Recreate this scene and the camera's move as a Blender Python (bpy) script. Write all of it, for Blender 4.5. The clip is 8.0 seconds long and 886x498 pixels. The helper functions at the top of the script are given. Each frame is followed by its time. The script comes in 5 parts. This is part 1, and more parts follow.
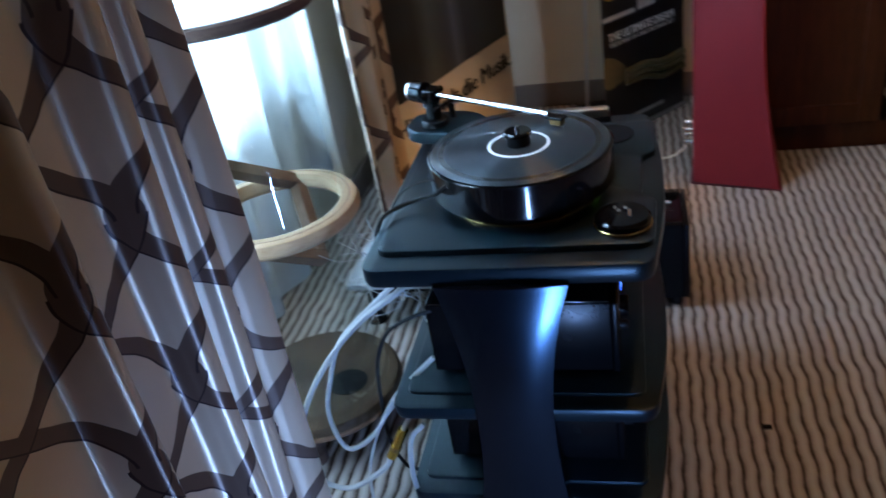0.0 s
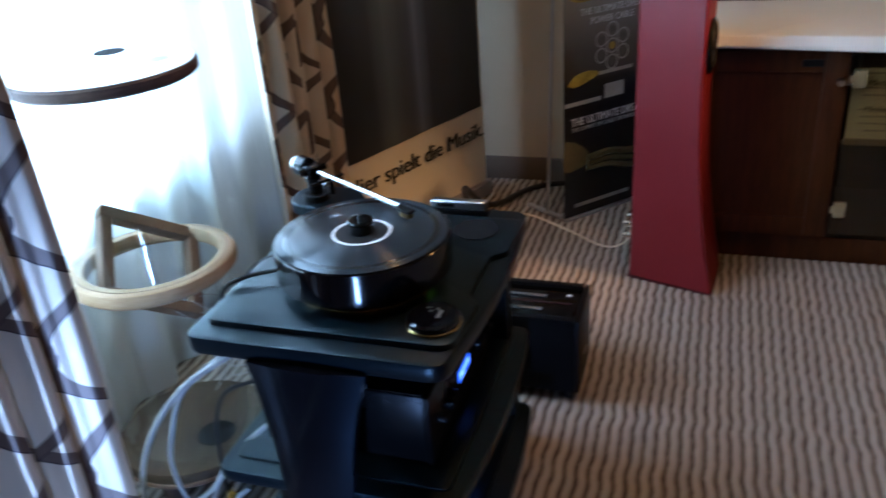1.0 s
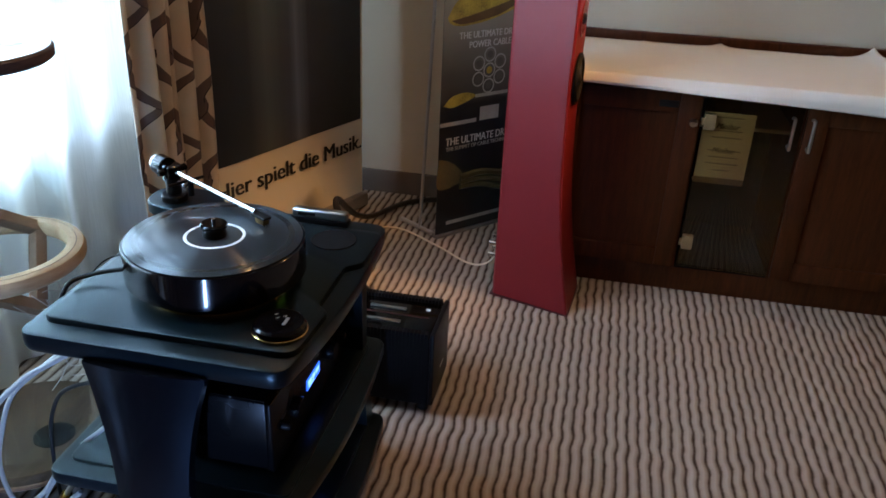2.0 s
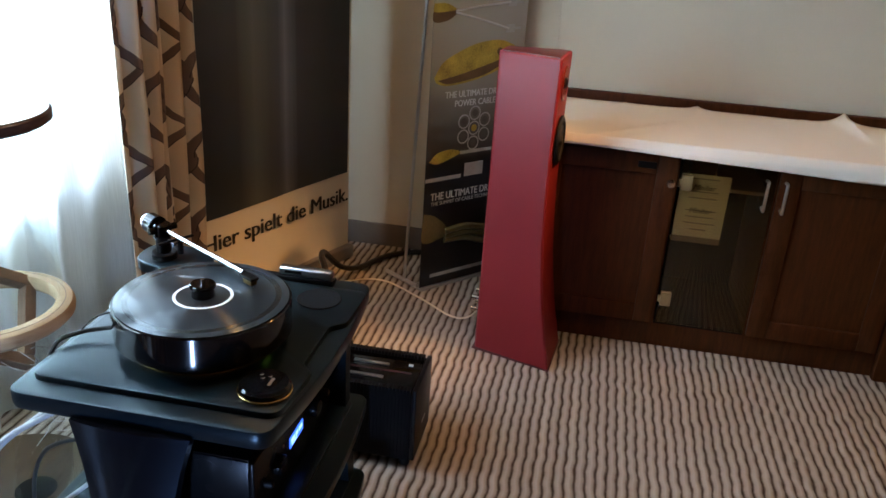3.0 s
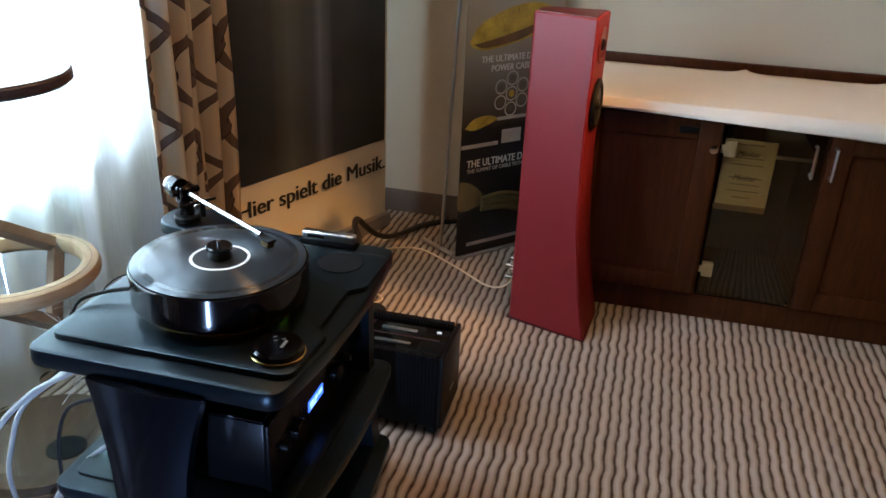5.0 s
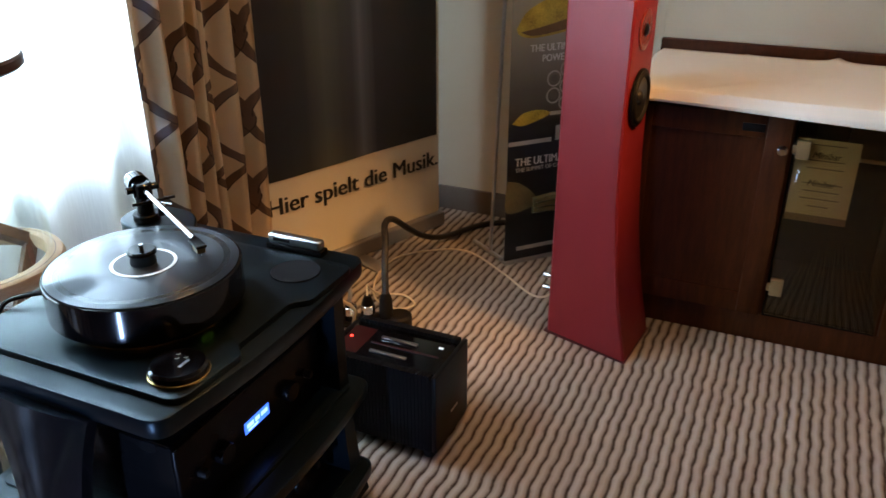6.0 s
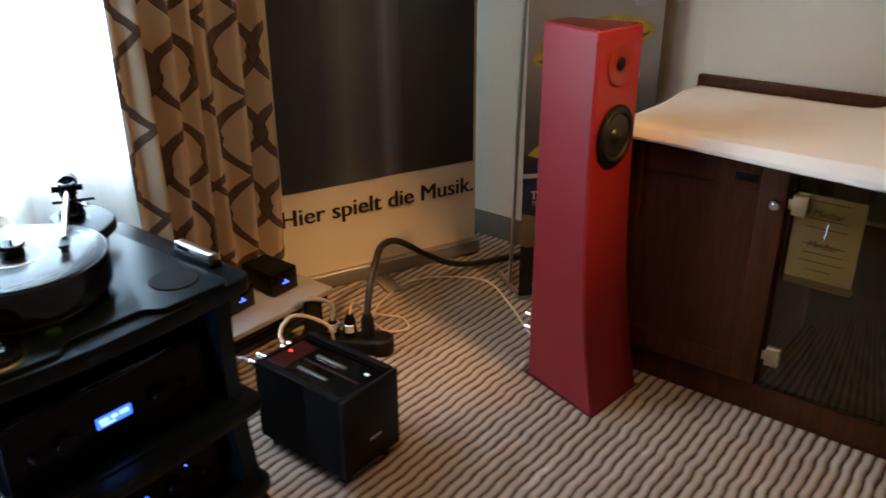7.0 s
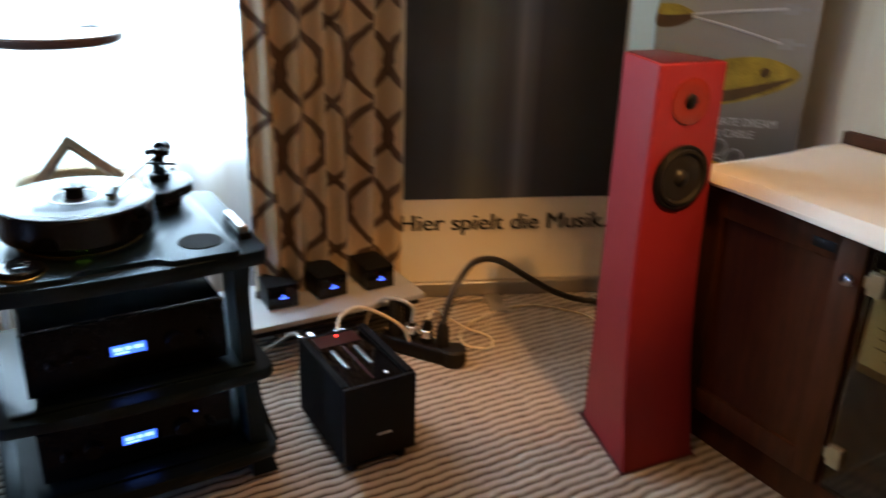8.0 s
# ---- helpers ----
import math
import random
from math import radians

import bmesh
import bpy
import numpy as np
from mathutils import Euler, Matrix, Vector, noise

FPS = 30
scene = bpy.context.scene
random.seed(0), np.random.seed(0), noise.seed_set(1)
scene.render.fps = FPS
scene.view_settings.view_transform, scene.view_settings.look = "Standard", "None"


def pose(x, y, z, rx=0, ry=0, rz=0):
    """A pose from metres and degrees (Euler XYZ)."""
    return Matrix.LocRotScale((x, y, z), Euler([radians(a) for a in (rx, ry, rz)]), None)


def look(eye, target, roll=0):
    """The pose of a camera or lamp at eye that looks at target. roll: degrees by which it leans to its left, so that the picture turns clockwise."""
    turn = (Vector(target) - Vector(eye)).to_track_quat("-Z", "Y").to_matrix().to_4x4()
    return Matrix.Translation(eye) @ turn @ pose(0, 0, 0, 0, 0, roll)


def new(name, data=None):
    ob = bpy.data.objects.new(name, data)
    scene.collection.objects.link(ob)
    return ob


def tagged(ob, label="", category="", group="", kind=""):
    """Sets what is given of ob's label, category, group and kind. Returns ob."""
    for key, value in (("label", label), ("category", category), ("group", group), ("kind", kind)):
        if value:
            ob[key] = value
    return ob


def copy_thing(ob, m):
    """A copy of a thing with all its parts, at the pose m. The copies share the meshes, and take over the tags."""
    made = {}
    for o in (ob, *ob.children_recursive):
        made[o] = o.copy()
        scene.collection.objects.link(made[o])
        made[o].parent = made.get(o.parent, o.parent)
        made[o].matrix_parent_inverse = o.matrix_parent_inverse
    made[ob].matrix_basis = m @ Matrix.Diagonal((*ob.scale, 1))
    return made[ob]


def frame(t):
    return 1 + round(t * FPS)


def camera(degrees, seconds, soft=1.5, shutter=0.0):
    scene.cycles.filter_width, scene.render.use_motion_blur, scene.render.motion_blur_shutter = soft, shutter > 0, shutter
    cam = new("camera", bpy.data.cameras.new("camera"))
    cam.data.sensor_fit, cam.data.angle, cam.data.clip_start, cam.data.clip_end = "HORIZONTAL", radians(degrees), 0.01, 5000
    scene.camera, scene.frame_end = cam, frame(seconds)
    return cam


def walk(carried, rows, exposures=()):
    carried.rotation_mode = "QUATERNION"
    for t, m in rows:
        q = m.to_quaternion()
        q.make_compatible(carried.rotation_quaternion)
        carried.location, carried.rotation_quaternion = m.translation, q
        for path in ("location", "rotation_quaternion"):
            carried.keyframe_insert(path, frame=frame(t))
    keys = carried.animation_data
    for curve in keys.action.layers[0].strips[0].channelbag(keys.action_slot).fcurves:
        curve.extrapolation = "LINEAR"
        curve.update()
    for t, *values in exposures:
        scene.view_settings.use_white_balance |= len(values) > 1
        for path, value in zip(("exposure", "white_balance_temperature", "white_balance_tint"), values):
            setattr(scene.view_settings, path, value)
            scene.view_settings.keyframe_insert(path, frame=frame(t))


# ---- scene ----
cam = camera(57.1, 8.0, shutter=0.4)
PATH = [
    (0, (0.788, 0.459, 1.222), (0.315, 2.125, 0.222), -10.1),
    (0.5, (0.974, 0.513, 1.26), (0.207, 2.1, 0.314), -11.1),
    (1, (1.153, 0.544, 1.272), (0.557, 2.228, 0.373), -4.6),
    (1.5, (1.206, 0.542, 1.267), (0.805, 2.282, 0.367), 0.4),
    (3, (1.224, 0.505, 1.335), (0.916, 2.322, 0.559), 3.7),
    (3.5, (1.229, 0.5, 1.331), (0.855, 2.312, 0.573), 3.4),
    (4, (1.238, 0.496, 1.329), (0.861, 2.302, 0.558), 2.7),
    (4.5, (1.242, 0.491, 1.324), (0.859, 2.277, 0.51), 2.5),
    (6, (1.52, 0.826, 1.26), (0.783, 2.473, 0.398), -0.1),
    (6.5, (1.738, 0.973, 1.253), (0.734, 2.496, 0.432), -2.4),
    (7, (1.985, 1.155, 1.256), (0.852, 2.59, 0.444), -0.3),
    (7.5, (2.181, 1.368, 1.238), (0.94, 2.7, 0.41), 2.1),
    (8, (2.367, 1.54, 1.22), (0.773, 2.495, 0.48), 1.8),
]
walk(cam, [(t, look(eye, target, roll)) for t, eye, target, roll in PATH],
     [(0, -0.3, 5400, 10), (1.0, -0.38, 5450, 10), (1.7, -0.35, 5700, 10), (3.0, 0.0, 6400, 10), (6.0, 0.0, 6500, 10), (8.0, 0.1, 6500, 10)])


# ---- light ----
world = bpy.data.worlds.new("world")
scene.world = world
world.use_nodes = True
wn = world.node_tree
sky = wn.nodes.new("ShaderNodeTexSky")
sky.sky_type = "NISHITA"
sky.sun_disc = False
sky.sun_elevation, sky.sun_rotation = radians(38), radians(200)
wn.links.new(sky.outputs[0], wn.nodes["Background"].inputs[0])
wn.nodes["Background"].inputs[1].default_value = 0.12


def area(name, eye, target, sx, sy, watts, col):
    d = bpy.data.lights.new(name, "AREA")
    d.shape, d.size, d.size_y, d.energy, d.color = "RECTANGLE", sx, sy, watts, col
    ob = new(name, d)
    ob.matrix_world = look(eye, target)
    return ob


DAY = (0.62, 0.82, 1.0)
WARM = (1.0, 0.47, 0.14)
# sky light in the opening of the window
area("window_light", (-0.50, 1.58, 1.32), (2.0, 1.58, 1.1), 1.4, 2.0, 320, DAY)
# unseen bar added on the floor for the cool shine along black lacquer and satin
area("stand_in_bar_light", (0.80, 0.685, 0.125), (0.47, 1.40, 0.30), 0.04, 0.19, 3.4, (0.34, 0.54, 1.0)).data.spread = radians(88)
# recessed downlights: place, watts, beam in degrees, and the point each one is turned to
LAMPS = [(1.25, 1.98, 40, 105, (1.25, 1.981, 0)), (0.66, 2.50, 18, 110, (0.66, 2.501, 0)), (2.30, 2.50, 240, 22, (1.06, 2.72, 0.84)), (2.75, 3.15, 25, 150, (2.75, 3.151, 0)),
         (3.2, 0.4, 9, 150, (3.2, 0.401, 0)), (1.75, -0.9, 15, 150, (1.75, -0.899, 0))]
for lx, ly, watts, beam, aim in LAMPS:
    d = bpy.data.lights.new("downlight", "SPOT")
    d.energy, d.color, d.spot_size, d.spot_blend, d.shadow_soft_size = watts, WARM, radians(beam), 0.8, 0.05
    new("downlight", d).matrix_world = look((lx, ly, 2.47), aim)

# ---- materials ----


class Nodes:
    """A small builder over one material's node tree."""

    def __init__(self, name):
        self.m = bpy.data.materials.new(name)
        self.m.use_nodes = True
        self.t = self.m.node_tree
        self.b = self.t.nodes["Principled BSDF"]
        self.out = self.t.nodes["Material Output"]

    def node(self, kind, **inputs):
        n = self.t.nodes.new(kind)
        for k, v in inputs.items():
            self.put(n.inputs[k.replace("_", " ")], v)
        return n

    def put(self, socket, v):
        if isinstance(v, bpy.types.NodeSocket):
            self.t.links.new(v, socket)
        else:
            socket.default_value = v

    def math(self, op, a, b=0.0, c=0.0):
        n = self.t.nodes.new("ShaderNodeMath")
        n.operation = op
        for s, v in zip(n.inputs, (a, b, c)):
            self.put(s, v)
        return n.outputs[0]

    def noise(self, vec, scale, detail=4.0, rough=0.55):
        n = self.node("ShaderNodeTexNoise", Scale=scale, Detail=detail, Roughness=rough)
        if vec is not None:
            self.t.links.new(vec, n.inputs["Vector"])
        return n.outputs["Fac"]

    def coords(self, sx=1.0, sy=1.0, sz=1.0):
        tc = self.t.nodes.new("ShaderNodeTexCoord")
        mp = self.t.nodes.new("ShaderNodeMapping")
        mp.inputs["Scale"].default_value = (sx, sy, sz)
        self.t.links.new(tc.outputs["Object"], mp.inputs["Vector"])
        return mp.outputs[0]

    def white(self, w):
        n = self.t.nodes.new("ShaderNodeTexWhiteNoise")
        n.noise_dimensions = "1D"
        self.put(n.inputs["W"], w)
        return n.outputs["Value"]

    def ramp(self, fac, *stops):
        r = self.t.nodes.new("ShaderNodeValToRGB")
        els = r.color_ramp.elements
        while len(els) < len(stops):
            els.new(0.5)
        for e, (p, c) in zip(els, stops):
            e.position, e.color = p, (*c, 1)
        self.put(r.inputs[0], fac)
        return r.outputs[0]

    def mix(self, fac, a, b):
        n = self.t.nodes.new("ShaderNodeMix")
        n.data_type = "RGBA"
        self.put(n.inputs[0], fac)
        for s, v in ((n.inputs[6], a), (n.inputs[7], b)):
            self.put(s, v if isinstance(v, bpy.types.NodeSocket) else (*v, 1))
        return n.outputs[2]

    def bump(self, height, strength=0.3, distance=0.002):
        n = self.node("ShaderNodeBump", Strength=strength, Distance=distance, Height=height)
        self.t.links.new(n.outputs[0], self.b.inputs["Normal"])

    def set(self, **kw):
        for k, v in kw.items():
            self.put(self.b.inputs[k.replace("_", " ")], v)
        return self.m


def plain(name, col, rough=0.5, metal=0.0, vary=0.12, fine=180.0, coarse=6.0, bump=0.05, **kw):
    n = Nodes(name)
    v = n.coords()
    a, b = n.noise(v, coarse, 3), n.noise(v, fine, 3)
    lo = [c * (1 - vary) for c in col]
    hi = [min(1, c * (1 + vary)) for c in col]
    f = n.math("MULTIPLY_ADD", a, 0.6, n.math("MULTIPLY", b, 0.4))
    n.set(Base_Color=n.ramp(f, (0.3, lo), (0.7, hi)), Metallic=metal,
          Roughness=n.math("MULTIPLY_ADD", a, 0.16, rough - 0.08))
    if bump:
        n.bump(b, bump, 0.001)
    return n.set(**kw)


def emit(name, col, strength):
    n = Nodes(name)
    v = n.noise(n.coords(), 60)
    return n.set(Base_Color=(0.02, 0.02, 0.02, 1), Emission_Color=n.ramp(v, (0.2, [c * 0.8 for c in col]), (0.8, col)),
                 Emission_Strength=strength, Roughness=0.3)


def wood(name, lo, hi, rough, sx=2.0, sy=2.0, sz=30.0, coat=0.0):
    n = Nodes(name)
    v = n.coords(sx, sy, sz)
    a, b = n.noise(v, 4, 6, 0.6), n.noise(v, 22, 4, 0.7)
    f = n.math("MULTIPLY_ADD", a, 0.65, n.math("MULTIPLY", b, 0.35))
    n.bump(b, 0.12, 0.001)
    return n.set(Base_Color=n.ramp(f, (0.32, lo), (0.68, hi)), Roughness=n.math("MULTIPLY_ADD", b, 0.15, rough),
                 Coat_Weight=coat, Coat_Roughness=0.25, Specular_IOR_Level=0.16)


def fabric_curtain():
    """Satin with two families of waving brown bands that cross as ogees; UV: metres along the cloth and up."""
    n = Nodes("curtain_satin")
    uv = n.t.nodes.new("ShaderNodeUVMap")
    sep = n.node("ShaderNodeSeparateXYZ", Vector=uv.outputs[0])
    u, v = sep.outputs[0], sep.outputs[1]
    wob = n.noise(uv.outputs[0], 7, 2)
    W, P, A = 0.22, 0.48, 0.115
    vv = n.math("MULTIPLY_ADD", wob, 0.03, v)
    uu = n.math("MULTIPLY_ADD", n.noise(uv.outputs[0], 11, 2), 0.022, u)
    sn = n.math("MULTIPLY", n.math("SINE", n.math("MULTIPLY", vv, 2 * math.pi / P)), A)
    slope = n.math("SIGN", n.math("COSINE", n.math("MULTIPLY", vv, 2 * math.pi / P)))
    bands, lines = [], []
    for sign, shift in ((1.0, 0.0), (-1.0, 0.0)):
        off = n.math("MULTIPLY_ADD", sn, sign, uu)
        off = n.math("ADD", off, shift)
        fr = n.math("SUBTRACT", n.math("FRACT", n.math("DIVIDE", off, W)), 0.5)
        d = n.math("MULTIPLY", fr, W)
        ad = n.math("ABSOLUTE", d)
        bands.append(n.math("LESS_THAN", ad, 0.0175))
        edge = n.math("COMPARE", d, n.math("MULTIPLY", slope, -0.0182 * sign), 0.0019)
        lines.append(edge)
    band = n.math("MAXIMUM", bands[0], bands[1])
    line = n.math("MAXIMUM", lines[0], lines[1])
    weave = n.noise(uv.outputs[0], 900, 2)
    ground = n.mix(n.noise(uv.outputs[0], 5, 3), (0.56, 0.455, 0.325), (0.70, 0.575, 0.43))
    brown = n.mix(weave, (0.105, 0.068, 0.050), (0.155, 0.106, 0.080))
    c = n.mix(band, ground, brown)
    c = n.mix(line, c, (0.035, 0.020, 0.022))
    n.bump(weave, 0.08, 0.0006)
    tg = n.node("ShaderNodeTangent")
    tg.direction_type = "UV_MAP"
    n.t.links.new(tg.outputs[0], n.b.inputs["Tangent"])
    return n.set(Base_Color=c, Roughness=0.38, Metallic=0.48, Specular_IOR_Level=0.8, Anisotropic=0.9, Anisotropic_Rotation=0.25)


def fabric_sheer():
    n = Nodes("sheer_voile")
    v = n.coords(60, 60, 2)
    th = n.noise(v, 6, 3)
    tr = n.node("ShaderNodeBsdfTranslucent", Color=(0.93, 0.95, 0.97, 1))
    tp = n.node("ShaderNodeBsdfTransparent", Color=(1, 1, 1, 1))
    df = n.node("ShaderNodeBsdfDiffuse", Color=(0.86, 0.88, 0.9, 1))
    m1 = n.t.nodes.new("ShaderNodeMixShader")
    m1.inputs[0].default_value = 0.38
    n.t.links.new(tr.outputs[0], m1.inputs[1])
    n.t.links.new(df.outputs[0], m1.inputs[2])
    m2 = n.t.nodes.new("ShaderNodeMixShader")
    n.put(m2.inputs[0], n.math("MULTIPLY_ADD", th, 0.25, 0.10))
    n.t.links.new(m1.outputs[0], m2.inputs[1])
    n.t.links.new(tp.outputs[0], m2.inputs[2])
    n.t.links.new(m2.outputs[0], n.out.inputs["Surface"])
    return n.m


def carpet_mat():
    """Ribbed loop carpet; UV.x counts the ribs, UV.y is metres along them."""
    n = Nodes("carpet_ribbed")
    uv = n.t.nodes.new("ShaderNodeUVMap")
    sep = n.node("ShaderNodeSeparateXYZ", Vector=uv.outputs[0])
    fr = n.math("FRACT", sep.outputs[0])
    idx = n.math("FLOOR", sep.outputs[0])
    crest = n.math("SUBTRACT", 1.0, n.math("MULTIPLY", n.math("ABSOLUTE", n.math("SUBTRACT", fr, 0.5)), 2.0))
    cell = n.white(idx)
    v = n.coords()
    tuft, soil, patch = n.noise(v, 420, 3), n.noise(v, 2.2, 4), n.noise(v, 34, 3)
    f = n.math("MULTIPLY_ADD", n.math("SUBTRACT", tuft, 0.5), 0.5, crest)
    f = n.math("MULTIPLY_ADD", n.math("SUBTRACT", patch, 0.5), 0.35, f)
    c = n.ramp(f, (0.04, (0.052, 0.037, 0.028)), (0.21, (0.175, 0.142, 0.118)), (0.42, (0.36, 0.32, 0.285)), (0.95, (0.46, 0.42, 0.38)))
    shade = n.mix(cell, (0.80, 0.79, 0.78), (1.0, 1.0, 1.0))
    mul = n.t.nodes.new("ShaderNodeMix")
    mul.data_type, mul.blend_type = "RGBA", "MULTIPLY"
    mul.inputs[0].default_value = 1.0
    n.put(mul.inputs[6], c)
    n.put(mul.inputs[7], n.mix(soil, shade, (0.93, 0.91, 0.88)))
    n.bump(tuft, 0.6, 0.003)
    return n.set(Base_Color=mul.outputs[2], Roughness=0.95, Specular_IOR_Level=0.1)


def record_mat():
    """Black vinyl with concentric grooves."""
    n = Nodes("vinyl")
    tc = n.t.nodes.new("ShaderNodeTexCoord")
    r = n.node("ShaderNodeVectorMath", Vector=tc.outputs["Object"])
    r.operation = "LENGTH"
    wave = n.math("SINE", n.math("MULTIPLY", r.outputs["Value"], 3800.0))
    track = n.white(n.math("FLOOR", n.math("MULTIPLY", r.outputs["Value"], 95.0)))
    n.bump(wave, 0.04, 0.0003)
    tg = n.node("ShaderNodeTangent")
    tg.direction_type, tg.axis = "RADIAL", "Z"
    n.t.links.new(tg.outputs[0], n.b.inputs["Tangent"])
    return n.set(Base_Color=(0.040, 0.048, 0.056, 1), Metallic=0.55, Roughness=n.math("MULTIPLY_ADD", track, 0.07, 0.26),
                 Anisotropic=1.0, Anisotropic_Rotation=0.25, Specular_IOR_Level=0.3, Coat_Weight=0.4, Coat_Roughness=0.03, Coat_IOR=1.5)


def glass_mat(name, tint, rough=0.02, clear=0.4, film=0.0):
    n = Nodes(name)
    tp = n.node("ShaderNodeBsdfTransparent", Color=(*tint, 1))
    gl = n.node("ShaderNodeBsdfGlossy", Color=(1, 1, 1, 1), Roughness=rough)
    fz = n.node("ShaderNodeFresnel", IOR=1.45)
    smear = n.noise(n.coords(), 9, 4)
    m = n.t.nodes.new("ShaderNodeMixShader")
    n.put(m.inputs[0], n.math("MULTIPLY_ADD", smear, 0.02, n.math("MULTIPLY_ADD", fz.outputs[0], clear, film)))
    n.t.links.new(tp.outputs[0], m.inputs[1])
    n.t.links.new(gl.outputs[0], m.inputs[2])
    n.t.links.new(m.outputs[0], n.out.inputs["Surface"])
    return n.m


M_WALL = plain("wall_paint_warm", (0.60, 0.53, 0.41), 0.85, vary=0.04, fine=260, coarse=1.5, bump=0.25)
# dark brown for the unseen walls, so that little light bounces back
M_DIM = plain("unseen_wall_dark", (0.15, 0.11, 0.08), 0.85, vary=0.05, coarse=1.5, bump=0.2)
M_WHITE = plain("white_paint", (0.78, 0.77, 0.74), 0.7, vary=0.03)
M_BASE = plain("baseboard_grey", (0.16, 0.135, 0.115), 0.55)
M_CARPET = carpet_mat()
M_CURTAIN = fabric_curtain()
M_SHEER = fabric_sheer()
M_GLASS = glass_mat("clear_glass", (0.965, 0.985, 0.975), clear=0.17)
M_PANE = glass_mat("window_pane", (0.97, 0.98, 0.98), clear=0.1)
M_SMOKED = glass_mat("smoked_glass", (0.80, 0.74, 0.60), clear=0.6, film=0.01)
M_MAHOG = wood("mahogany", (0.030, 0.008, 0.0018), (0.080, 0.021, 0.0048), 0.50, 14, 14, 1.6)
M_BEECH = wood("pale_wood", (0.28, 0.18, 0.095), (0.40, 0.28, 0.165), 0.45, 6, 6, 40)
M_WALNUT = wood("brown_wood", (0.10, 0.058, 0.033), (0.17, 0.10, 0.058), 0.5, 14, 3, 20)
M_DARKWOOD = wood("dark_edge_wood", (0.05, 0.03, 0.022), (0.10, 0.065, 0.05), 0.4, 6, 6, 30)
# the cool light's sheen is put into these two blacks as a blue tint
M_SATIN = plain("black_satin_lacquer", (0.003, 0.0065, 0.0095), 0.32, vary=0.25, bump=0.03, coarse=3, Specular_IOR_Level=0.30, Specular_Tint=(0.66, 0.88, 1.0, 1.0))
M_PANEL = plain("black_panel_lacquer", (0.003, 0.0035, 0.005), 0.19, vary=0.2, bump=0.0, coarse=3, Specular_IOR_Level=0.52, Specular_Tint=(0.42, 0.66, 1.0, 1.0))
M_FRONT = plain("black_front_plate", (0.003, 0.003, 0.0035), 0.25, vary=0.2, bump=0.0, Specular_IOR_Level=0.12)
M_BASEWOOD = wood("dark_brown_wood", (0.036, 0.021, 0.010), (0.068, 0.042, 0.021), 0.5, 14, 3, 20)
M_BRONZE = plain("dark_bronze", (0.20, 0.125, 0.05), 0.35, 1.0, vary=0.1)
M_BLACK = plain("black_anodised", (0.005, 0.005, 0.0055), 0.42, vary=0.2, Specular_IOR_Level=0.16)
M_GLOSS = plain("black_gloss", (0.003, 0.003, 0.0035), 0.10, vary=0.2, bump=0.0, Specular_IOR_Level=0.38)
M_LIDGLOSS = plain("polished_black_lid", (0.003, 0.003, 0.0035), 0.09, vary=0.2, bump=0.0, Specular_IOR_Level=0.9)
M_MATT = plain("black_matt", (0.006, 0.006, 0.0065), 0.8, vary=0.2, Specular_IOR_Level=0.1)
M_RUBBER = plain("black_rubber", (0.007, 0.0065, 0.0065), 0.6, Specular_IOR_Level=0.25)
M_CHROME = plain("chrome", (0.78, 0.78, 0.79), 0.14, 1.0, vary=0.04, bump=0.0)
M_STEEL = plain("brushed_steel", (0.55, 0.55, 0.56), 0.32, 1.0, vary=0.08)
M_BRASS = plain("brass", (0.62, 0.44, 0.17), 0.24, 1.0, vary=0.08)
M_GOLD = plain("gold_plate", (0.75, 0.52, 0.10), 0.25, 1.0, vary=0.08)
M_ALU = plain("grey_aluminium", (0.34, 0.33, 0.32), 0.4, 0.8, vary=0.06)
M_STONE = plain("grey_slab", (0.30, 0.31, 0.32), 0.5, vary=0.07, fine=300)
M_RED = plain("crimson_lacquer", (0.205, 0.0120, 0.0155), 0.46, vary=0.05, fine=500, bump=0.03, Specular_IOR_Level=0.38)
# oranger than the cabinet red, with the warm lamp's glow in the colour
M_WAVEGUIDE = plain("crimson_lamp_lit", (0.20, 0.018, 0.008), 0.24, vary=0.05, bump=0.0, Specular_IOR_Level=0.45)
M_MAROON = plain("maroon_lacquer", (0.06, 0.006, 0.008), 0.35, vary=0.08)
M_CONE = plain("driver_cone", (0.012, 0.011, 0.009), 0.35, vary=0.3, fine=90)
M_CLOTH = plain("white_linen", (0.80, 0.785, 0.72), 0.85, vary=0.03, fine=700, coarse=3, bump=0.25)
M_PAPER = plain("paper", (0.70, 0.58, 0.38), 0.7, vary=0.05)
M_INK = plain("ink_bars", (0.16, 0.12, 0.09), 0.8)
M_BEIGE = plain("beige_plastic", (0.22, 0.155, 0.075), 0.5)
M_CREAM = plain("cream_vinyl", (0.66, 0.62, 0.53), 0.45, vary=0.03)
M_LETTER = plain("black_print", (0.012, 0.012, 0.013), 0.5)
M_WHITECABLE = plain("white_braid", (0.29, 0.29, 0.28), 0.4, vary=0.15, fine=900, bump=0.6)
M_CREAMCABLE = plain("cream_cable", (0.62, 0.54, 0.40), 0.5)
M_BLACKCABLE = plain("black_braid", (0.014, 0.013, 0.013), 0.5, vary=0.3, fine=900, bump=0.5)
M_LABEL = plain("black_label", (0.012, 0.012, 0.013), 0.4)
M_RING = plain("white_ring", (0.75, 0.76, 0.78), 0.4)
M_DISPLAY = emit("blue_display", (0.045, 0.15, 1.0), 2.6)
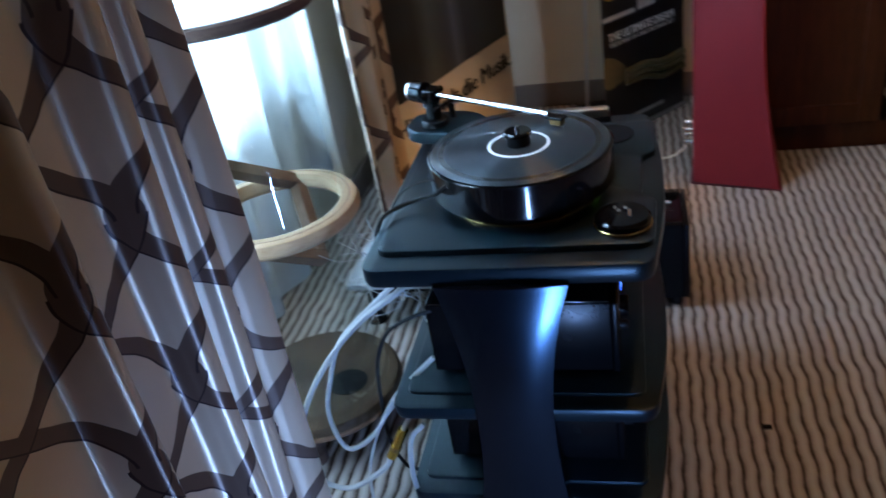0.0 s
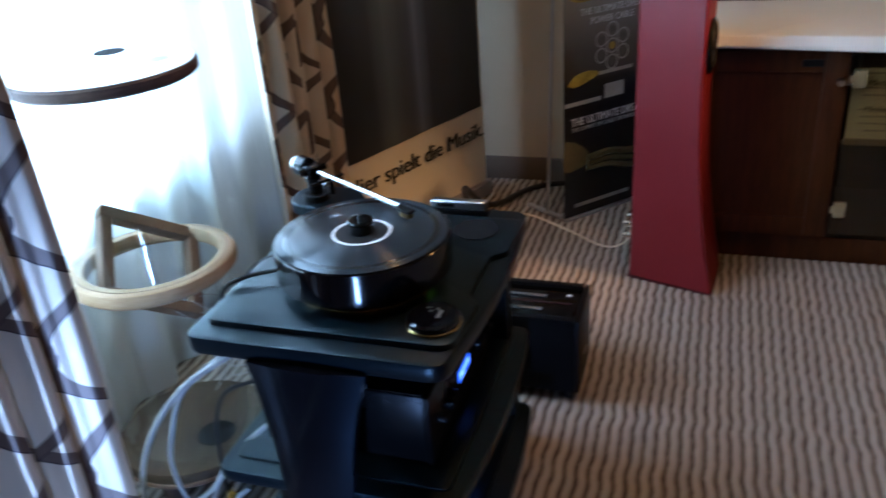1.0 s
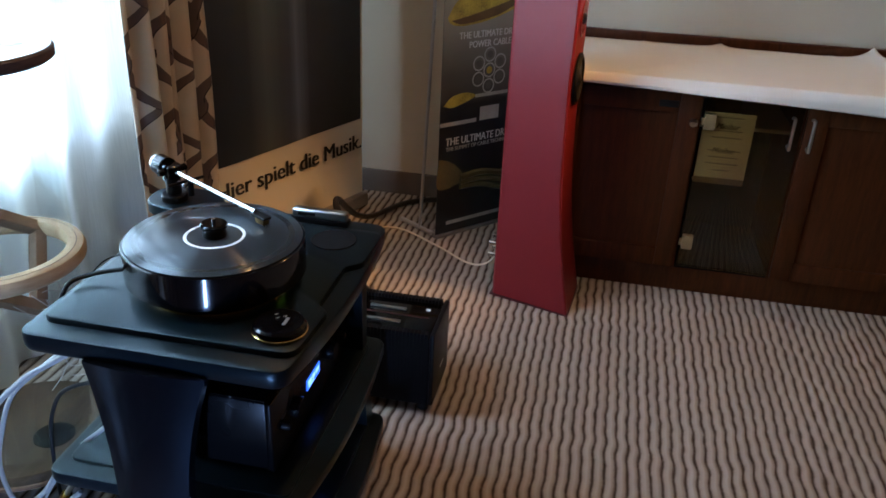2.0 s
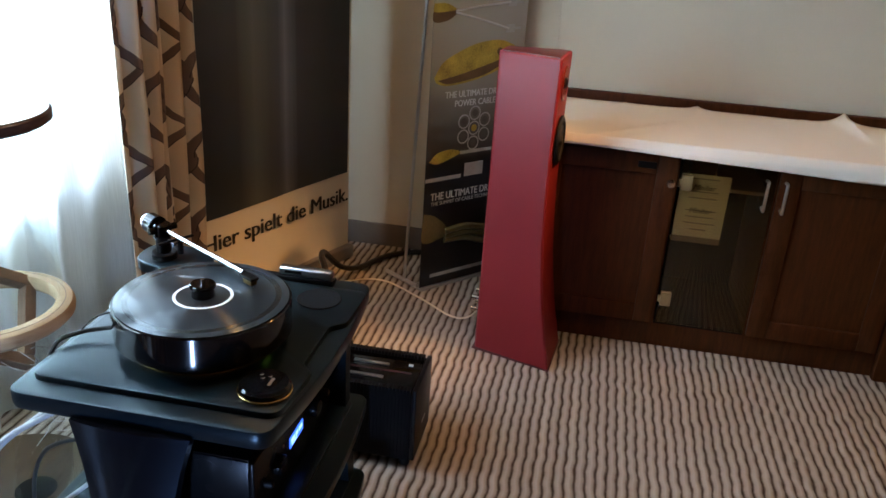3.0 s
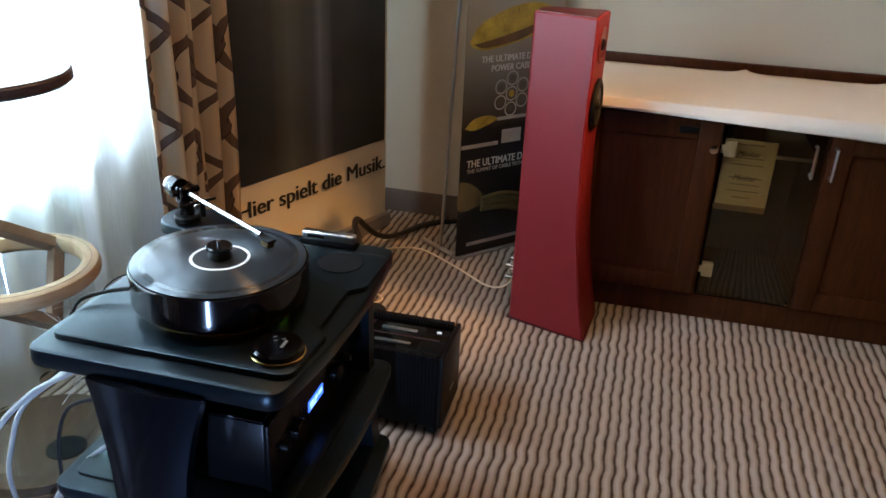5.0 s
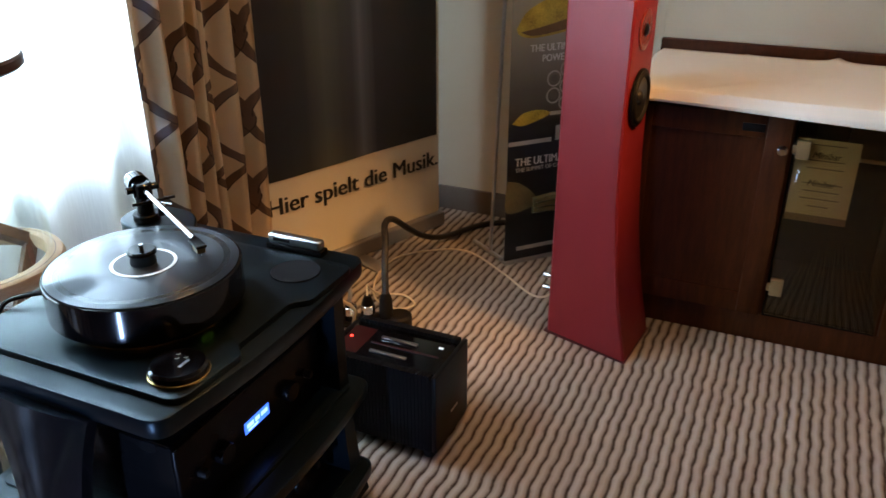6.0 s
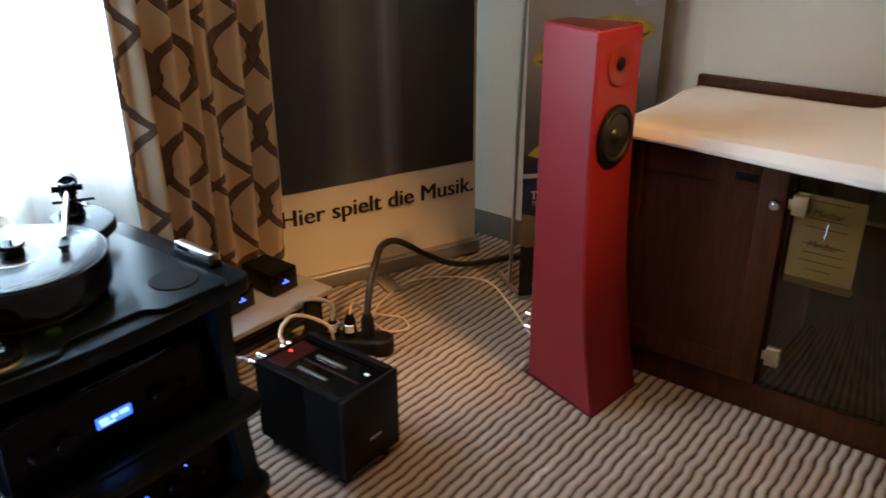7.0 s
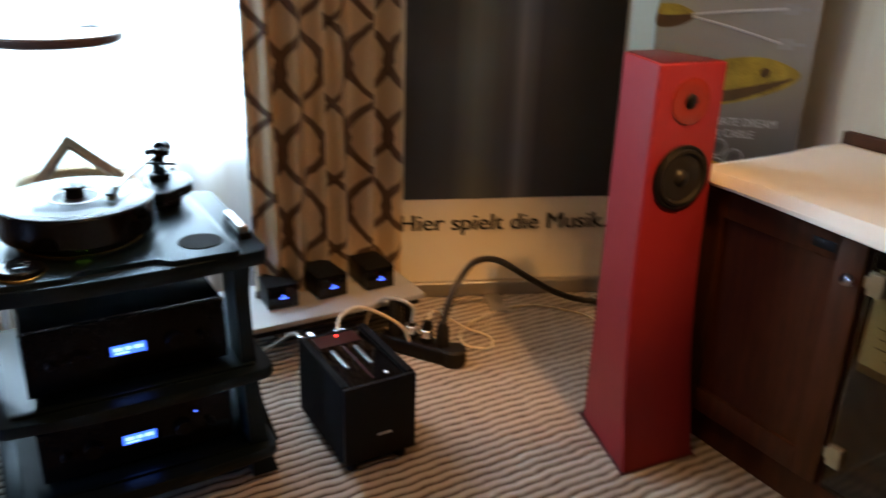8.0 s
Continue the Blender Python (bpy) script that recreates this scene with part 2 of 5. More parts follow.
M_GLYPH = emit("pale_blue_glyphs", (0.22, 0.40, 1.0), 3.6)
M_BLUE = emit("blue_led", (0.05, 0.12, 1.0), 6.0)
M_GREEN = emit("green_led", (0.45, 1.0, 0.05), 0.9)
M_REDLED = emit("red_led", (1.0, 0.03, 0.02), 8.0)
M_LAMP = emit("lamp_glow", (1.0, 0.72, 0.42), 5.0)
M_REDPLATE = plain("red_plate", (0.03, 0.003, 0.002), 0.3)
M_VINYL = record_mat()
# pale base colour carries the window's reflection on the lid
M_LIDTOP = plain("window_pale_gloss", (0.72, 0.73, 0.74), 0.16, vary=0.03, bump=0.0)


def print_fade():
    """Printed artwork that fades from pale grey at the top to black at the foot."""
    n = Nodes("print_fade")
    v = n.coords()
    z = n.node("ShaderNodeSeparateXYZ", Vector=v).outputs[2]
    z = n.math("MULTIPLY_ADD", n.noise(v, 5, 3), 0.04, z)
    c = n.ramp(n.math("DIVIDE", z, 1.3), (0.36, (0.010, 0.011, 0.015)), (0.395, (0.02, 0.021, 0.024)), (0.41, (0.06, 0.058, 0.052)), (0.48, (0.10, 0.096, 0.083)), (0.60, (0.24, 0.228, 0.195)), (0.8, (0.36, 0.345, 0.30)))
    return n.set(Base_Color=c, Roughness=0.35)


def print_slate():
    """Dark photo print with soft upright streaks of pale light."""
    n = Nodes("slate_print")
    v = n.coords()
    sep = n.node("ShaderNodeSeparateXYZ", Vector=v)
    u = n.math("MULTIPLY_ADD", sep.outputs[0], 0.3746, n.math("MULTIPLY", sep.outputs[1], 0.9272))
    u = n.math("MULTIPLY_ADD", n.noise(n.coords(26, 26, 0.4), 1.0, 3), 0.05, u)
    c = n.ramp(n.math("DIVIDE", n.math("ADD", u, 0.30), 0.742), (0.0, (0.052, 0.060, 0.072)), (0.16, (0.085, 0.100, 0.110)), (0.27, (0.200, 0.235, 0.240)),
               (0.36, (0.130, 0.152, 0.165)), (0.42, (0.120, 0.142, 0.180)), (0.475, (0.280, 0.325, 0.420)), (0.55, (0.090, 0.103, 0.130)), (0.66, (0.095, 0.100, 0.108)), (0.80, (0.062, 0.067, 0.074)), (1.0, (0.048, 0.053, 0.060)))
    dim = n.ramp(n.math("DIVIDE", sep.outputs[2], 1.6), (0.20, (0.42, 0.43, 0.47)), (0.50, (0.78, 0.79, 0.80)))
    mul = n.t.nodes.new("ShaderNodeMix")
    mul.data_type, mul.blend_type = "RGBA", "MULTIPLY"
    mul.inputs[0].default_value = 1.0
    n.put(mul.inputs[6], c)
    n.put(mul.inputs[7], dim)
    n.bump(n.noise(v, 40, 2), 0.03, 0.001)
    return n.set(Base_Color=mul.outputs[2], Roughness=0.3, Specular_IOR_Level=0.4)


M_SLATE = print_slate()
M_PRINT_TOP = print_fade()
M_PRINT_MID = plain("print_dark_grey", (0.10, 0.096, 0.085), 0.35, vary=0.06)
M_PRINT_YEL = plain("print_yellow", (0.36, 0.26, 0.035), 0.35, vary=0.55, coarse=16)
M_PRINT_BRN = plain("print_brown", (0.10, 0.055, 0.02), 0.35, vary=0.3, coarse=20)
M_PRINT_OLIVE = plain("print_olive", (0.105, 0.095, 0.045), 0.35, vary=0.3, coarse=20)
M_PRINT_SIL = plain("print_silver", (0.36, 0.36, 0.35), 0.35, vary=0.2, coarse=20)
M_PRINT_TXT = plain("print_white", (0.55, 0.55, 0.54), 0.4)

# ---- builders ----
ORIGIN = {}


def thing(name, at, label, category, group="", kind=""):
    e = new(name)
    e.empty_display_size = 0.05
    e.location = at
    ORIGIN[e] = Vector(at)
    return tagged(e, label, category, group, kind)


def mesh_of(name, bm, material, smooth=True):
    me = bpy.data.meshes.new(name)
    bm.normal_update()
    bm.to_mesh(me)
    bm.free()
    for m in material if isinstance(material, (list, tuple)) else [material]:
        me.materials.append(m)
    if smooth:
        me.polygons.foreach_set("use_smooth", [True] * len(me.polygons))
        me.set_sharp_from_angle(angle=radians(35))
    return me


def part(name, bm, material, parent, label="", smooth=True):
    """One mesh object under a thing or under a part; the bmesh is in world metres."""
    o = ORIGIN[parent]
    bmesh.ops.translate(bm, verts=bm.verts, vec=-o)
    ob = new(name, mesh_of(name, bm, material, smooth))
    ob.parent = parent
    ORIGIN[ob] = o
    return tagged(ob, label)


def solid(name, bm, material, label, category, group="", kind="", smooth=True):
    """A thing that is one mesh."""
    c = sum((v.co for v in bm.verts), Vector()) / len(bm.verts)
    c.z = min(v.co.z for v in bm.verts)
    bmesh.ops.translate(bm, verts=bm.verts, vec=-c)
    ob = new(name, mesh_of(name, bm, material, smooth))
    ob.location = c
    ORIGIN[ob] = c
    return tagged(ob, label, category, group, kind)


def cube(lo, hi, bevel=0.0, seg=2, m=None):
    bm = bmesh.new()
    bmesh.ops.create_cube(bm, size=1)
    for v in bm.verts:
        v.co = [lo[i] if v.co[i] < 0 else hi[i] for i in range(3)]
    if bevel:
        bmesh.ops.bevel(bm, geom=bm.edges[:], offset=bevel, segments=seg, affect="EDGES", profile=0.5)
    if m is not None:
        bm.transform(m)
    return bm


def join(*bms):
    out = bmesh.new()
    for b in bms:
        me = bpy.data.meshes.new("tmp")
        b.to_mesh(me)
        b.free()
        out.from_mesh(me)
        bpy.data.meshes.remove(me)
    return out


def lathe(profile, at, seg=48, m=None):
    """Turns (radius, height) pairs about z; closes at radius 0."""
    bm = bmesh.new()
    rings = []
    for r, z in profile:
        if r <= 1e-6:
            rings.append([bm.verts.new((0, 0, z))])
        else:
            rings.append([bm.verts.new((r * math.cos(2 * math.pi * k / seg), r * math.sin(2 * math.pi * k / seg), z)) for k in range(seg)])
    for a, b in zip(rings, rings[1:]):
        for k in range(seg):
            n = (k + 1) % seg
            f = [a[k % len(a)], a[n % len(a)], b[n % len(b)], b[k % len(b)]]
            f = [v for j, v in enumerate(f) if v not in f[:j]]
            if len(f) > 2:
                bm.faces.new(f)
    bmesh.ops.recalc_face_normals(bm, faces=bm.faces[:])
    bm.transform((m if m is not None else Matrix.Identity(4)))
    bmesh.ops.translate(bm, verts=bm.verts, vec=Vector(at))
    return bm


def disc(at, r, z0, z1, bev=0.001, seg=48, m=None):
    return lathe([(0, z0), (r - bev, z0), (r, z0 + bev), (r, z1 - bev), (r - bev, z1), (0, z1)], at, seg, m)


def ring(at, r0, r1, z0, z1, bev=0.002, seg=64, m=None):
    b = bev
    return lathe([(r0 + b, z0), (r1 - b, z0), (r1, z0 + b), (r1, z1 - b), (r1 - b, z1), (r0 + b, z1), (r0, z1 - b), (r0, z0 + b), (r0 + b, z0)], at, seg, m)


def smooth_path(pts, n=10):
    """Catmull-Rom through the points."""
    p = [Vector(q) for q in pts]
    p = [p[0] * 2 - p[1]] + p + [p[-1] * 2 - p[-2]]
    out = []
    for a, b, c, d in zip(p, p[1:], p[2:], p[3:]):
        for k in range(n):
            t = k / n
            out.append(0.5 * ((2 * b) + (c - a) * t + (2 * a - 5 * b + 4 * c - d) * t * t + (3 * b - a - 3 * c + d) * t ** 3))
    out.append(p[-2])
    return out


def tube(pts, r, seg=10, n=10):
    path = smooth_path(pts, n) if n > 1 else [Vector(q) for q in pts]
    bm = bmesh.new()
    rows, up = [], None
    for i, q in enumerate(path):
        d = (path[min(i + 1, len(path) - 1)] - path[max(i - 1, 0)]).normalized()
        if up is None:
            up = d.orthogonal().normalized()
        up = (up - d * up.dot(d)).normalized()
        s = d.cross(up)
        rows.append([bm.verts.new(q + r * (up * math.cos(a) + s * math.sin(a))) for a in (2 * math.pi * k / seg for k in range(seg))])
    for a, b in zip(rows, rows[1:]):
        for k in range(seg):
            bm.faces.new((a[k], a[(k + 1) % seg], b[(k + 1) % seg], b[k]))
    bm.faces.new(rows[0][::-1])
    bm.faces.new(rows[-1])
    bmesh.ops.recalc_face_normals(bm, faces=bm.faces[:])
    return bm


def rod(a, b, r, seg=16):
    return tube([a, b], r, seg, 1)


def slab(outline, z0, z1, bevel=0.0, seg=2, m=None, low_bevel=0.0):
    """A plate from a plan outline."""
    bm = bmesh.new()
    low = [bm.verts.new((x, y, z0)) for x, y in outline]
    high = [bm.verts.new((x, y, z1)) for x, y in outline]
    under = bm.faces.new(low[::-1])
    top = bm.faces.new(high)
    k = len(outline)
    for i in range(k):
        bm.faces.new((low[i], low[(i + 1) % k], high[(i + 1) % k], high[i]))
    bmesh.ops.recalc_face_normals(bm, faces=bm.faces[:])
    if bevel:
        bmesh.ops.bevel(bm, geom=[e for e in top.edges], offset=bevel, segments=seg, affect="EDGES", profile=0.5)
    if low_bevel:
        bmesh.ops.bevel(bm, geom=[e for e in under.edges], offset=low_bevel, segments=2, affect="EDGES", profile=0.5)
    if m is not None:
        bm.transform(m)
    return bm


def rounded(pts, radii, n=6):
    """A polygon with its corners rounded."""
    out, k = [], len(pts)
    for i in range(k):
        a, b, c = Vector(pts[i - 1]), Vector(pts[i]), Vector(pts[(i + 1) % k])
        r = radii[i] if isinstance(radii, (list, tuple)) else radii
        p, q = b + (a - b).normalized() * r, b + (c - b).normalized() * r
        for j in range(n + 1):
            t = j / n
            out.append(tuple((1 - t) ** 2 * p + 2 * t * (1 - t) * b + t * t * q))
    return out


def words(text, width, height, m, depth=0.0006, weight=0.038):
    """Lettering in the built-in font, fitted to width and height, in the plane of m (x along, y up)."""
    cu = bpy.data.curves.new("words", "FONT")
    cu.body, cu.extrude, cu.resolution_u = text, 0.5, 3
    ob = bpy.data.objects.new("words", cu)
    scene.collection.objects.link(ob)
    bpy.context.view_layer.update()
    me = bpy.data.meshes.new_from_object(ob.evaluated_get(bpy.context.evaluated_depsgraph_get()))
    bpy.data.objects.remove(ob)
    bm = bmesh.new()
    bm.from_mesh(me)
    bpy.data.meshes.remove(me)
    xs, ys = [v.co.x for v in bm.verts], [v.co.y for v in bm.verts]
    for v in bm.verts:
        v.co.x = (v.co.x - min(xs)) / (max(xs) - min(xs)) * width
        v.co.y = v.co.y / max(ys) * height
        v.co.z = (v.co.z + 0.5) * depth
    # bold: the same letters laid over themselves, a hair apart
    layers = []
    for k, dx in enumerate((-1, 0, 1)):
        c = bm.copy()
        bmesh.ops.translate(c, verts=c.verts, vec=(dx * weight * height, 0, 0.0002 * k))
        layers.append(c)
    bm.free()
    out = join(*layers)
    out.transform(m)
    return out


def plane_frame(p, angle, lean=0.0):
    """x along the given plan direction, y up, z out of the front."""
    a = radians(angle)
    x = Vector((math.cos(a), math.sin(a), 0))
    n = Vector((math.sin(a), -math.cos(a), 0))
    y = Vector((0, 0, 1))
    m = Matrix.Identity(4)
    for i, c in enumerate((x, y, n, Vector(p))):
        m.col[i][:3] = c
    return m


# ---- the room ----
RX0, RX1, RY0, RY1, RZ = -0.16, 4.7, -2.3, 3.6, 2.5


def carpet_floor():
    pitch = 0.0268
    per = 6
    nx, ny = int((RX1 - RX0 + 0.3) / pitch * per), 230
    xs = RX0 - 0.3 + np.arange(nx + 1) * pitch / per
    ys = np.concatenate([np.linspace(RY0, 0.4, 40)[:-1], np.linspace(0.4, RY1, ny - 38)])
    X, Y = np.meshgrid(xs, ys)
    k = (X - xs[0]) / pitch
    rib = np.floor(k)
    hop = 2 * np.sin(rib * 12.9898) + 3 * np.sin(rib * 0.37)
    wave = 0.0017 * np.sin(Y * 38 + 1.7 * np.sin(Y * 9.1) + hop) + 0.0016 * np.sin(Y * 83 + 1.3 * hop + 2 * np.sin(Y * 5))
    Z = 0.0045 * (1 - (np.abs(k - rib - 0.5) * 2) ** 2.2) - 0.0045
    co = np.stack([X + wave, Y, Z], -1).reshape(-1, 3)
    i = (np.arange(ny)[:, None] * (nx + 1) + np.arange(nx)).ravel()
    faces = np.stack([i, i + 1, i + nx + 2, i + nx + 1], 1)
    me = bpy.data.meshes.new("floor")
    me.vertices.add(len(co))
    me.vertices.foreach_set("co", co.ravel())
    me.loops.add(faces.size)
    me.polygons.add(len(faces))
    me.loops.foreach_set("vertex_index", faces.ravel())
    me.polygons.foreach_set("loop_start", np.arange(0, faces.size, 4))
    me.update(calc_edges=True)
    kk = np.stack([k.ravel(), Y.ravel()], 1)
    uvl = me.uv_layers.new(name="UVMap")
    uvl.data.foreach_set("uv", kk[faces.ravel()].ravel())
    me.polygons.foreach_set("use_smooth", [True] * len(me.polygons))
    me.materials.append(M_CARPET)
    me.validate()
    return tagged(new("floor", me), "beige and brown ribbed carpet with wavy stripes", "floor", kind="structure")


carpet_floor()


def structure(name, bm, material, label, category):
    return tagged(new(name, mesh_of(name, bm, material)), label, category, kind="structure")


structure("subfloor", cube((RX0 - 0.5, RY0 - 0.2, -0.2), (RX1 + 0.2, RY1 + 0.2, -0.006)), M_BASE, "plain dark floor slab under the carpet", "floor")
structure("wall_north", cube((-0.6, 3.6, 0), (4.7, 3.75, RZ)), M_WALL, "warm beige painted wall behind the banners", "wall")
structure("wall_north_panel", cube((1.08, 3.565, 0), (4.7, 3.6, RZ), 0.004), M_WALL, "cream painted wall panel behind the sideboard", "wall")
# unseen closing walls, darkened to keep bounced light low
structure("wall_east", cube((4.7, -2.45, 0), (4.85, 3.75, RZ)), M_DIM, "unseen side wall, dark brown to hold back bounced light", "wall")
structure("wall_south", cube((-0.6, -2.45, 0), (4.7, -2.3, RZ)), M_DIM, "plain unseen rear wall, dark brown to hold back bounced light", "wall")
structure("ceiling", cube((-0.6, -2.45, RZ), (4.85, 3.75, RZ + 0.12)), M_WALL, "plain beige ceiling", "ceiling")
WY0, WY1, WZ0, WZ1 = 0.62, 2.76, 0.54, 2.34
structure("wall_west", join(cube((-0.42, -2.3, 0), (RX0, WY0, RZ)), cube((-0.42, WY1, 0), (RX0, 3.6, RZ)),
                            cube((-0.42, WY0, 0), (-0.26, WY1, WZ0)), cube((-0.42, WY0, WZ1), (RX0, WY1, RZ))),
          M_WALL, "beige window wall with a deep recess", "wall")
structure("baseboard", cube((RX0, 3.586, 0), (1.08, 3.6, 0.095), 0.003), M_BASE, "grey-brown baseboard", "baseboard")
structure("baseboard_west", cube((RX0, 2.76, 0), (RX0 + 0.014, 3.586, 0.095), 0.003), M_BASE, "grey-brown baseboard", "baseboard")


def window():
    w = thing("window_1", (-0.36, (WY0 + WY1) / 2, WZ0), "white framed window behind sheer curtains", "window", kind="structure")
    for a, b in (((-0.38, WY0, WZ0), (-0.33, WY1, WZ0 + 0.05)), ((-0.38, WY0, WZ1 - 0.05), (-0.33, WY1, WZ1)),
                 ((-0.38, WY0, WZ0 + 0.05), (-0.33, WY0 + 0.05, WZ1 - 0.05)), ((-0.38, WY1 - 0.05, WZ0 + 0.05), (-0.33, WY1, WZ1 - 0.05)),
                 ((-0.38, 1.655, WZ0 + 0.05), (-0.33, 1.725, WZ1 - 0.05))):
        part("window_frame", cube(a, b, 0.004), M_WHITE, w)
    for a, b in ((WY0 + 0.05, 1.655), (1.725, WY1 - 0.05)):
        p = part("pane", cube((-0.36, a, WZ0 + 0.05), (-0.354, b, WZ1 - 0.05)), M_PANE, w)
        p.visible_shadow = False
    part("window_sill", cube((-0.33, WY0, WZ0 - 0.02), (-0.235, WY1, WZ0), 0.005), M_WHITE, w)


window()


def drape(name, runs, z0, z1, material, label, category, rows=26, sway=0.004):
    """Hanging cloth. runs: plan points along the folded cloth; UV in metres of cloth."""
    pts = smooth_path([(x, y, 0) for x, y in runs], 8)
    arc = [0.0]
    for a, b in zip(pts, pts[1:]):
        arc.append(arc[-1] + (b - a).length)
    bm = bmesh.new()
    uvl = bm.loops.layers.uv.new("UVMap")
    grid = []
    for j in range(rows + 1):
        z = z0 + (z1 - z0) * j / rows
        line = []
        for i, q in enumerate(pts):
            w = sway * math.sin(3.1 * z + arc[i] * 14) + 0.5 * sway * math.sin(7 * z + arc[i] * 31)
            line.append(bm.verts.new((q.x + w, q.y + 0.6 * w, z)))
        grid.append(line)
    for j in range(rows):
        for i in range(len(pts) - 1):
            f = bm.faces.new((grid[j][i], grid[j][i + 1], grid[j + 1][i + 1], grid[j + 1][i]))
            for l, (ii, jj) in zip(f.loops, ((i, j), (i + 1, j), (i + 1, j + 1), (i, j + 1))):
                l[uvl].uv = (arc[ii], z0 + (z1 - z0) * jj / rows)
    me = bpy.data.meshes.new(name)
    bm.to_mesh(me)
    bm.free()
    me.materials.append(material)
    me.polygons.foreach_set("use_smooth", [True] * len(me.polygons))
    ob = new(name, me)
    sol = ob.modifiers.new("thickness", "SOLIDIFY")
    sol.thickness = 0.0015
    return tagged(ob, label, category)


def folds(y0, y1, x, amp, pitch, seed, x_end=None):
    """Pleats in plan from y0 to y1 about x, uneven in depth and pitch."""
    rnd = random.Random(seed)
    out, y, side = [], y0, 1
    while y < y1:
        f = (y - y0) / (y1 - y0)
        cx = x if x_end is None else x + (x_end - x) * f
        out.append((cx + side * amp * rnd.uniform(0.55, 1.0), y))
        y += pitch * rnd.uniform(0.35, 0.75)
        side = -side
    return out


near = folds(-0.9, 0.80, 0.19, 0.028, 0.17, 3) + [(0.172, 0.86), (0.168, 0.94), (0.172, 1.01), (0.180, 1.03), (0.203, 1.046), (0.222, 1.058), (0.229, 1.070), (0.222, 1.082), (0.195, 1.086), (0.174, 1.094),
                                                 (0.168, 1.13), (0.172, 1.185), (0.180, 1.204), (0.202, 1.220), (0.222, 1.234), (0.230, 1.248), (0.223, 1.261), (0.200, 1.265), (0.192, 1.277), (0.206, 1.290),
                                                 (0.224, 1.302), (0.230, 1.315), (0.222, 1.326), (0.198, 1.330), (0.186, 1.344), (0.190, 1.364), (0.210, 1.384), (0.225, 1.400), (0.228, 1.412), (0.214, 1.420)]
drape("curtain", near, 0.012, 2.42, M_CURTAIN, "beige satin curtain with brown interlaced ogee bands", "curtain")


def bunched(y0, y1, seed):
    """Deep uneven folds in plan that all stand proud of a line slanting back from the leading edge."""
    rnd = random.Random(seed)
    out, y, out_side = [(0.150, y0), (0.156, y0 + 0.012)], y0 + 0.030, False
    while y < y1:
        back = max(0.150 - 0.36 * (y - y0), 0.012)
        reach = rnd.uniform(0.050, 0.078) if out_side else rnd.uniform(0.0, 0.012)
        out.append((back + reach, y))
        y += rnd.uniform(0.036, 0.056)
        out_side = not out_side
    return out


far = bunched(2.206, 2.81, 4)
drape("curtain", far, 0.012, 2.42, M_CURTAIN, "bunched beige satin curtain with brown ogee bands beside a banner", "curtain")
drape("sheer_curtain", folds(0.63, 2.75, -0.19, 0.022, 0.15, 8), 0.015, 2.40, M_SHEER, "white translucent sheer curtain across the window", "curtain", rows=12, sway=0.006)
structure("curtain_rail", cube((0.02, -0.9, 2.42), (0.16, 3.4, 2.45), 0.004), M_WHITE, "white curtain rail under the ceiling", "rail")
structure("curtain_rail_inner", cube((-0.21, WY0, 2.40), (-0.17, WY1, 2.42), 0.002), M_WHITE, "thin white rail for the sheer curtain", "rail")

for lx, ly, watts, beam, aim in LAMPS:
    c = thing("ceiling_light", (lx, ly, 2.48), "round recessed warm downlight in the ceiling", "ceiling light", "recessed downlights")
    part("trim_ring", ring((lx, ly, 0), 0.045, 0.06, 2.485, 2.5), M_WHITE, c)
    part("bulb", disc((lx, ly, 0), 0.044, 2.493, 2.499), M_LAMP, c)


# added body for the unseen low cool source that shines on the rack
u = thing("stand_in_bar", (0.80, 0.66, 0), "unseen stand-in for a low cool light, slim black bar with pale lens", "floor light")
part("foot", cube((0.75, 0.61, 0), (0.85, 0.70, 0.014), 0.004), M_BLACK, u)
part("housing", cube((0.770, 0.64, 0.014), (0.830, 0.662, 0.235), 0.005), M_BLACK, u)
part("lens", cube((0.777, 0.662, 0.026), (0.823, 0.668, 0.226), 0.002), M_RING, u)


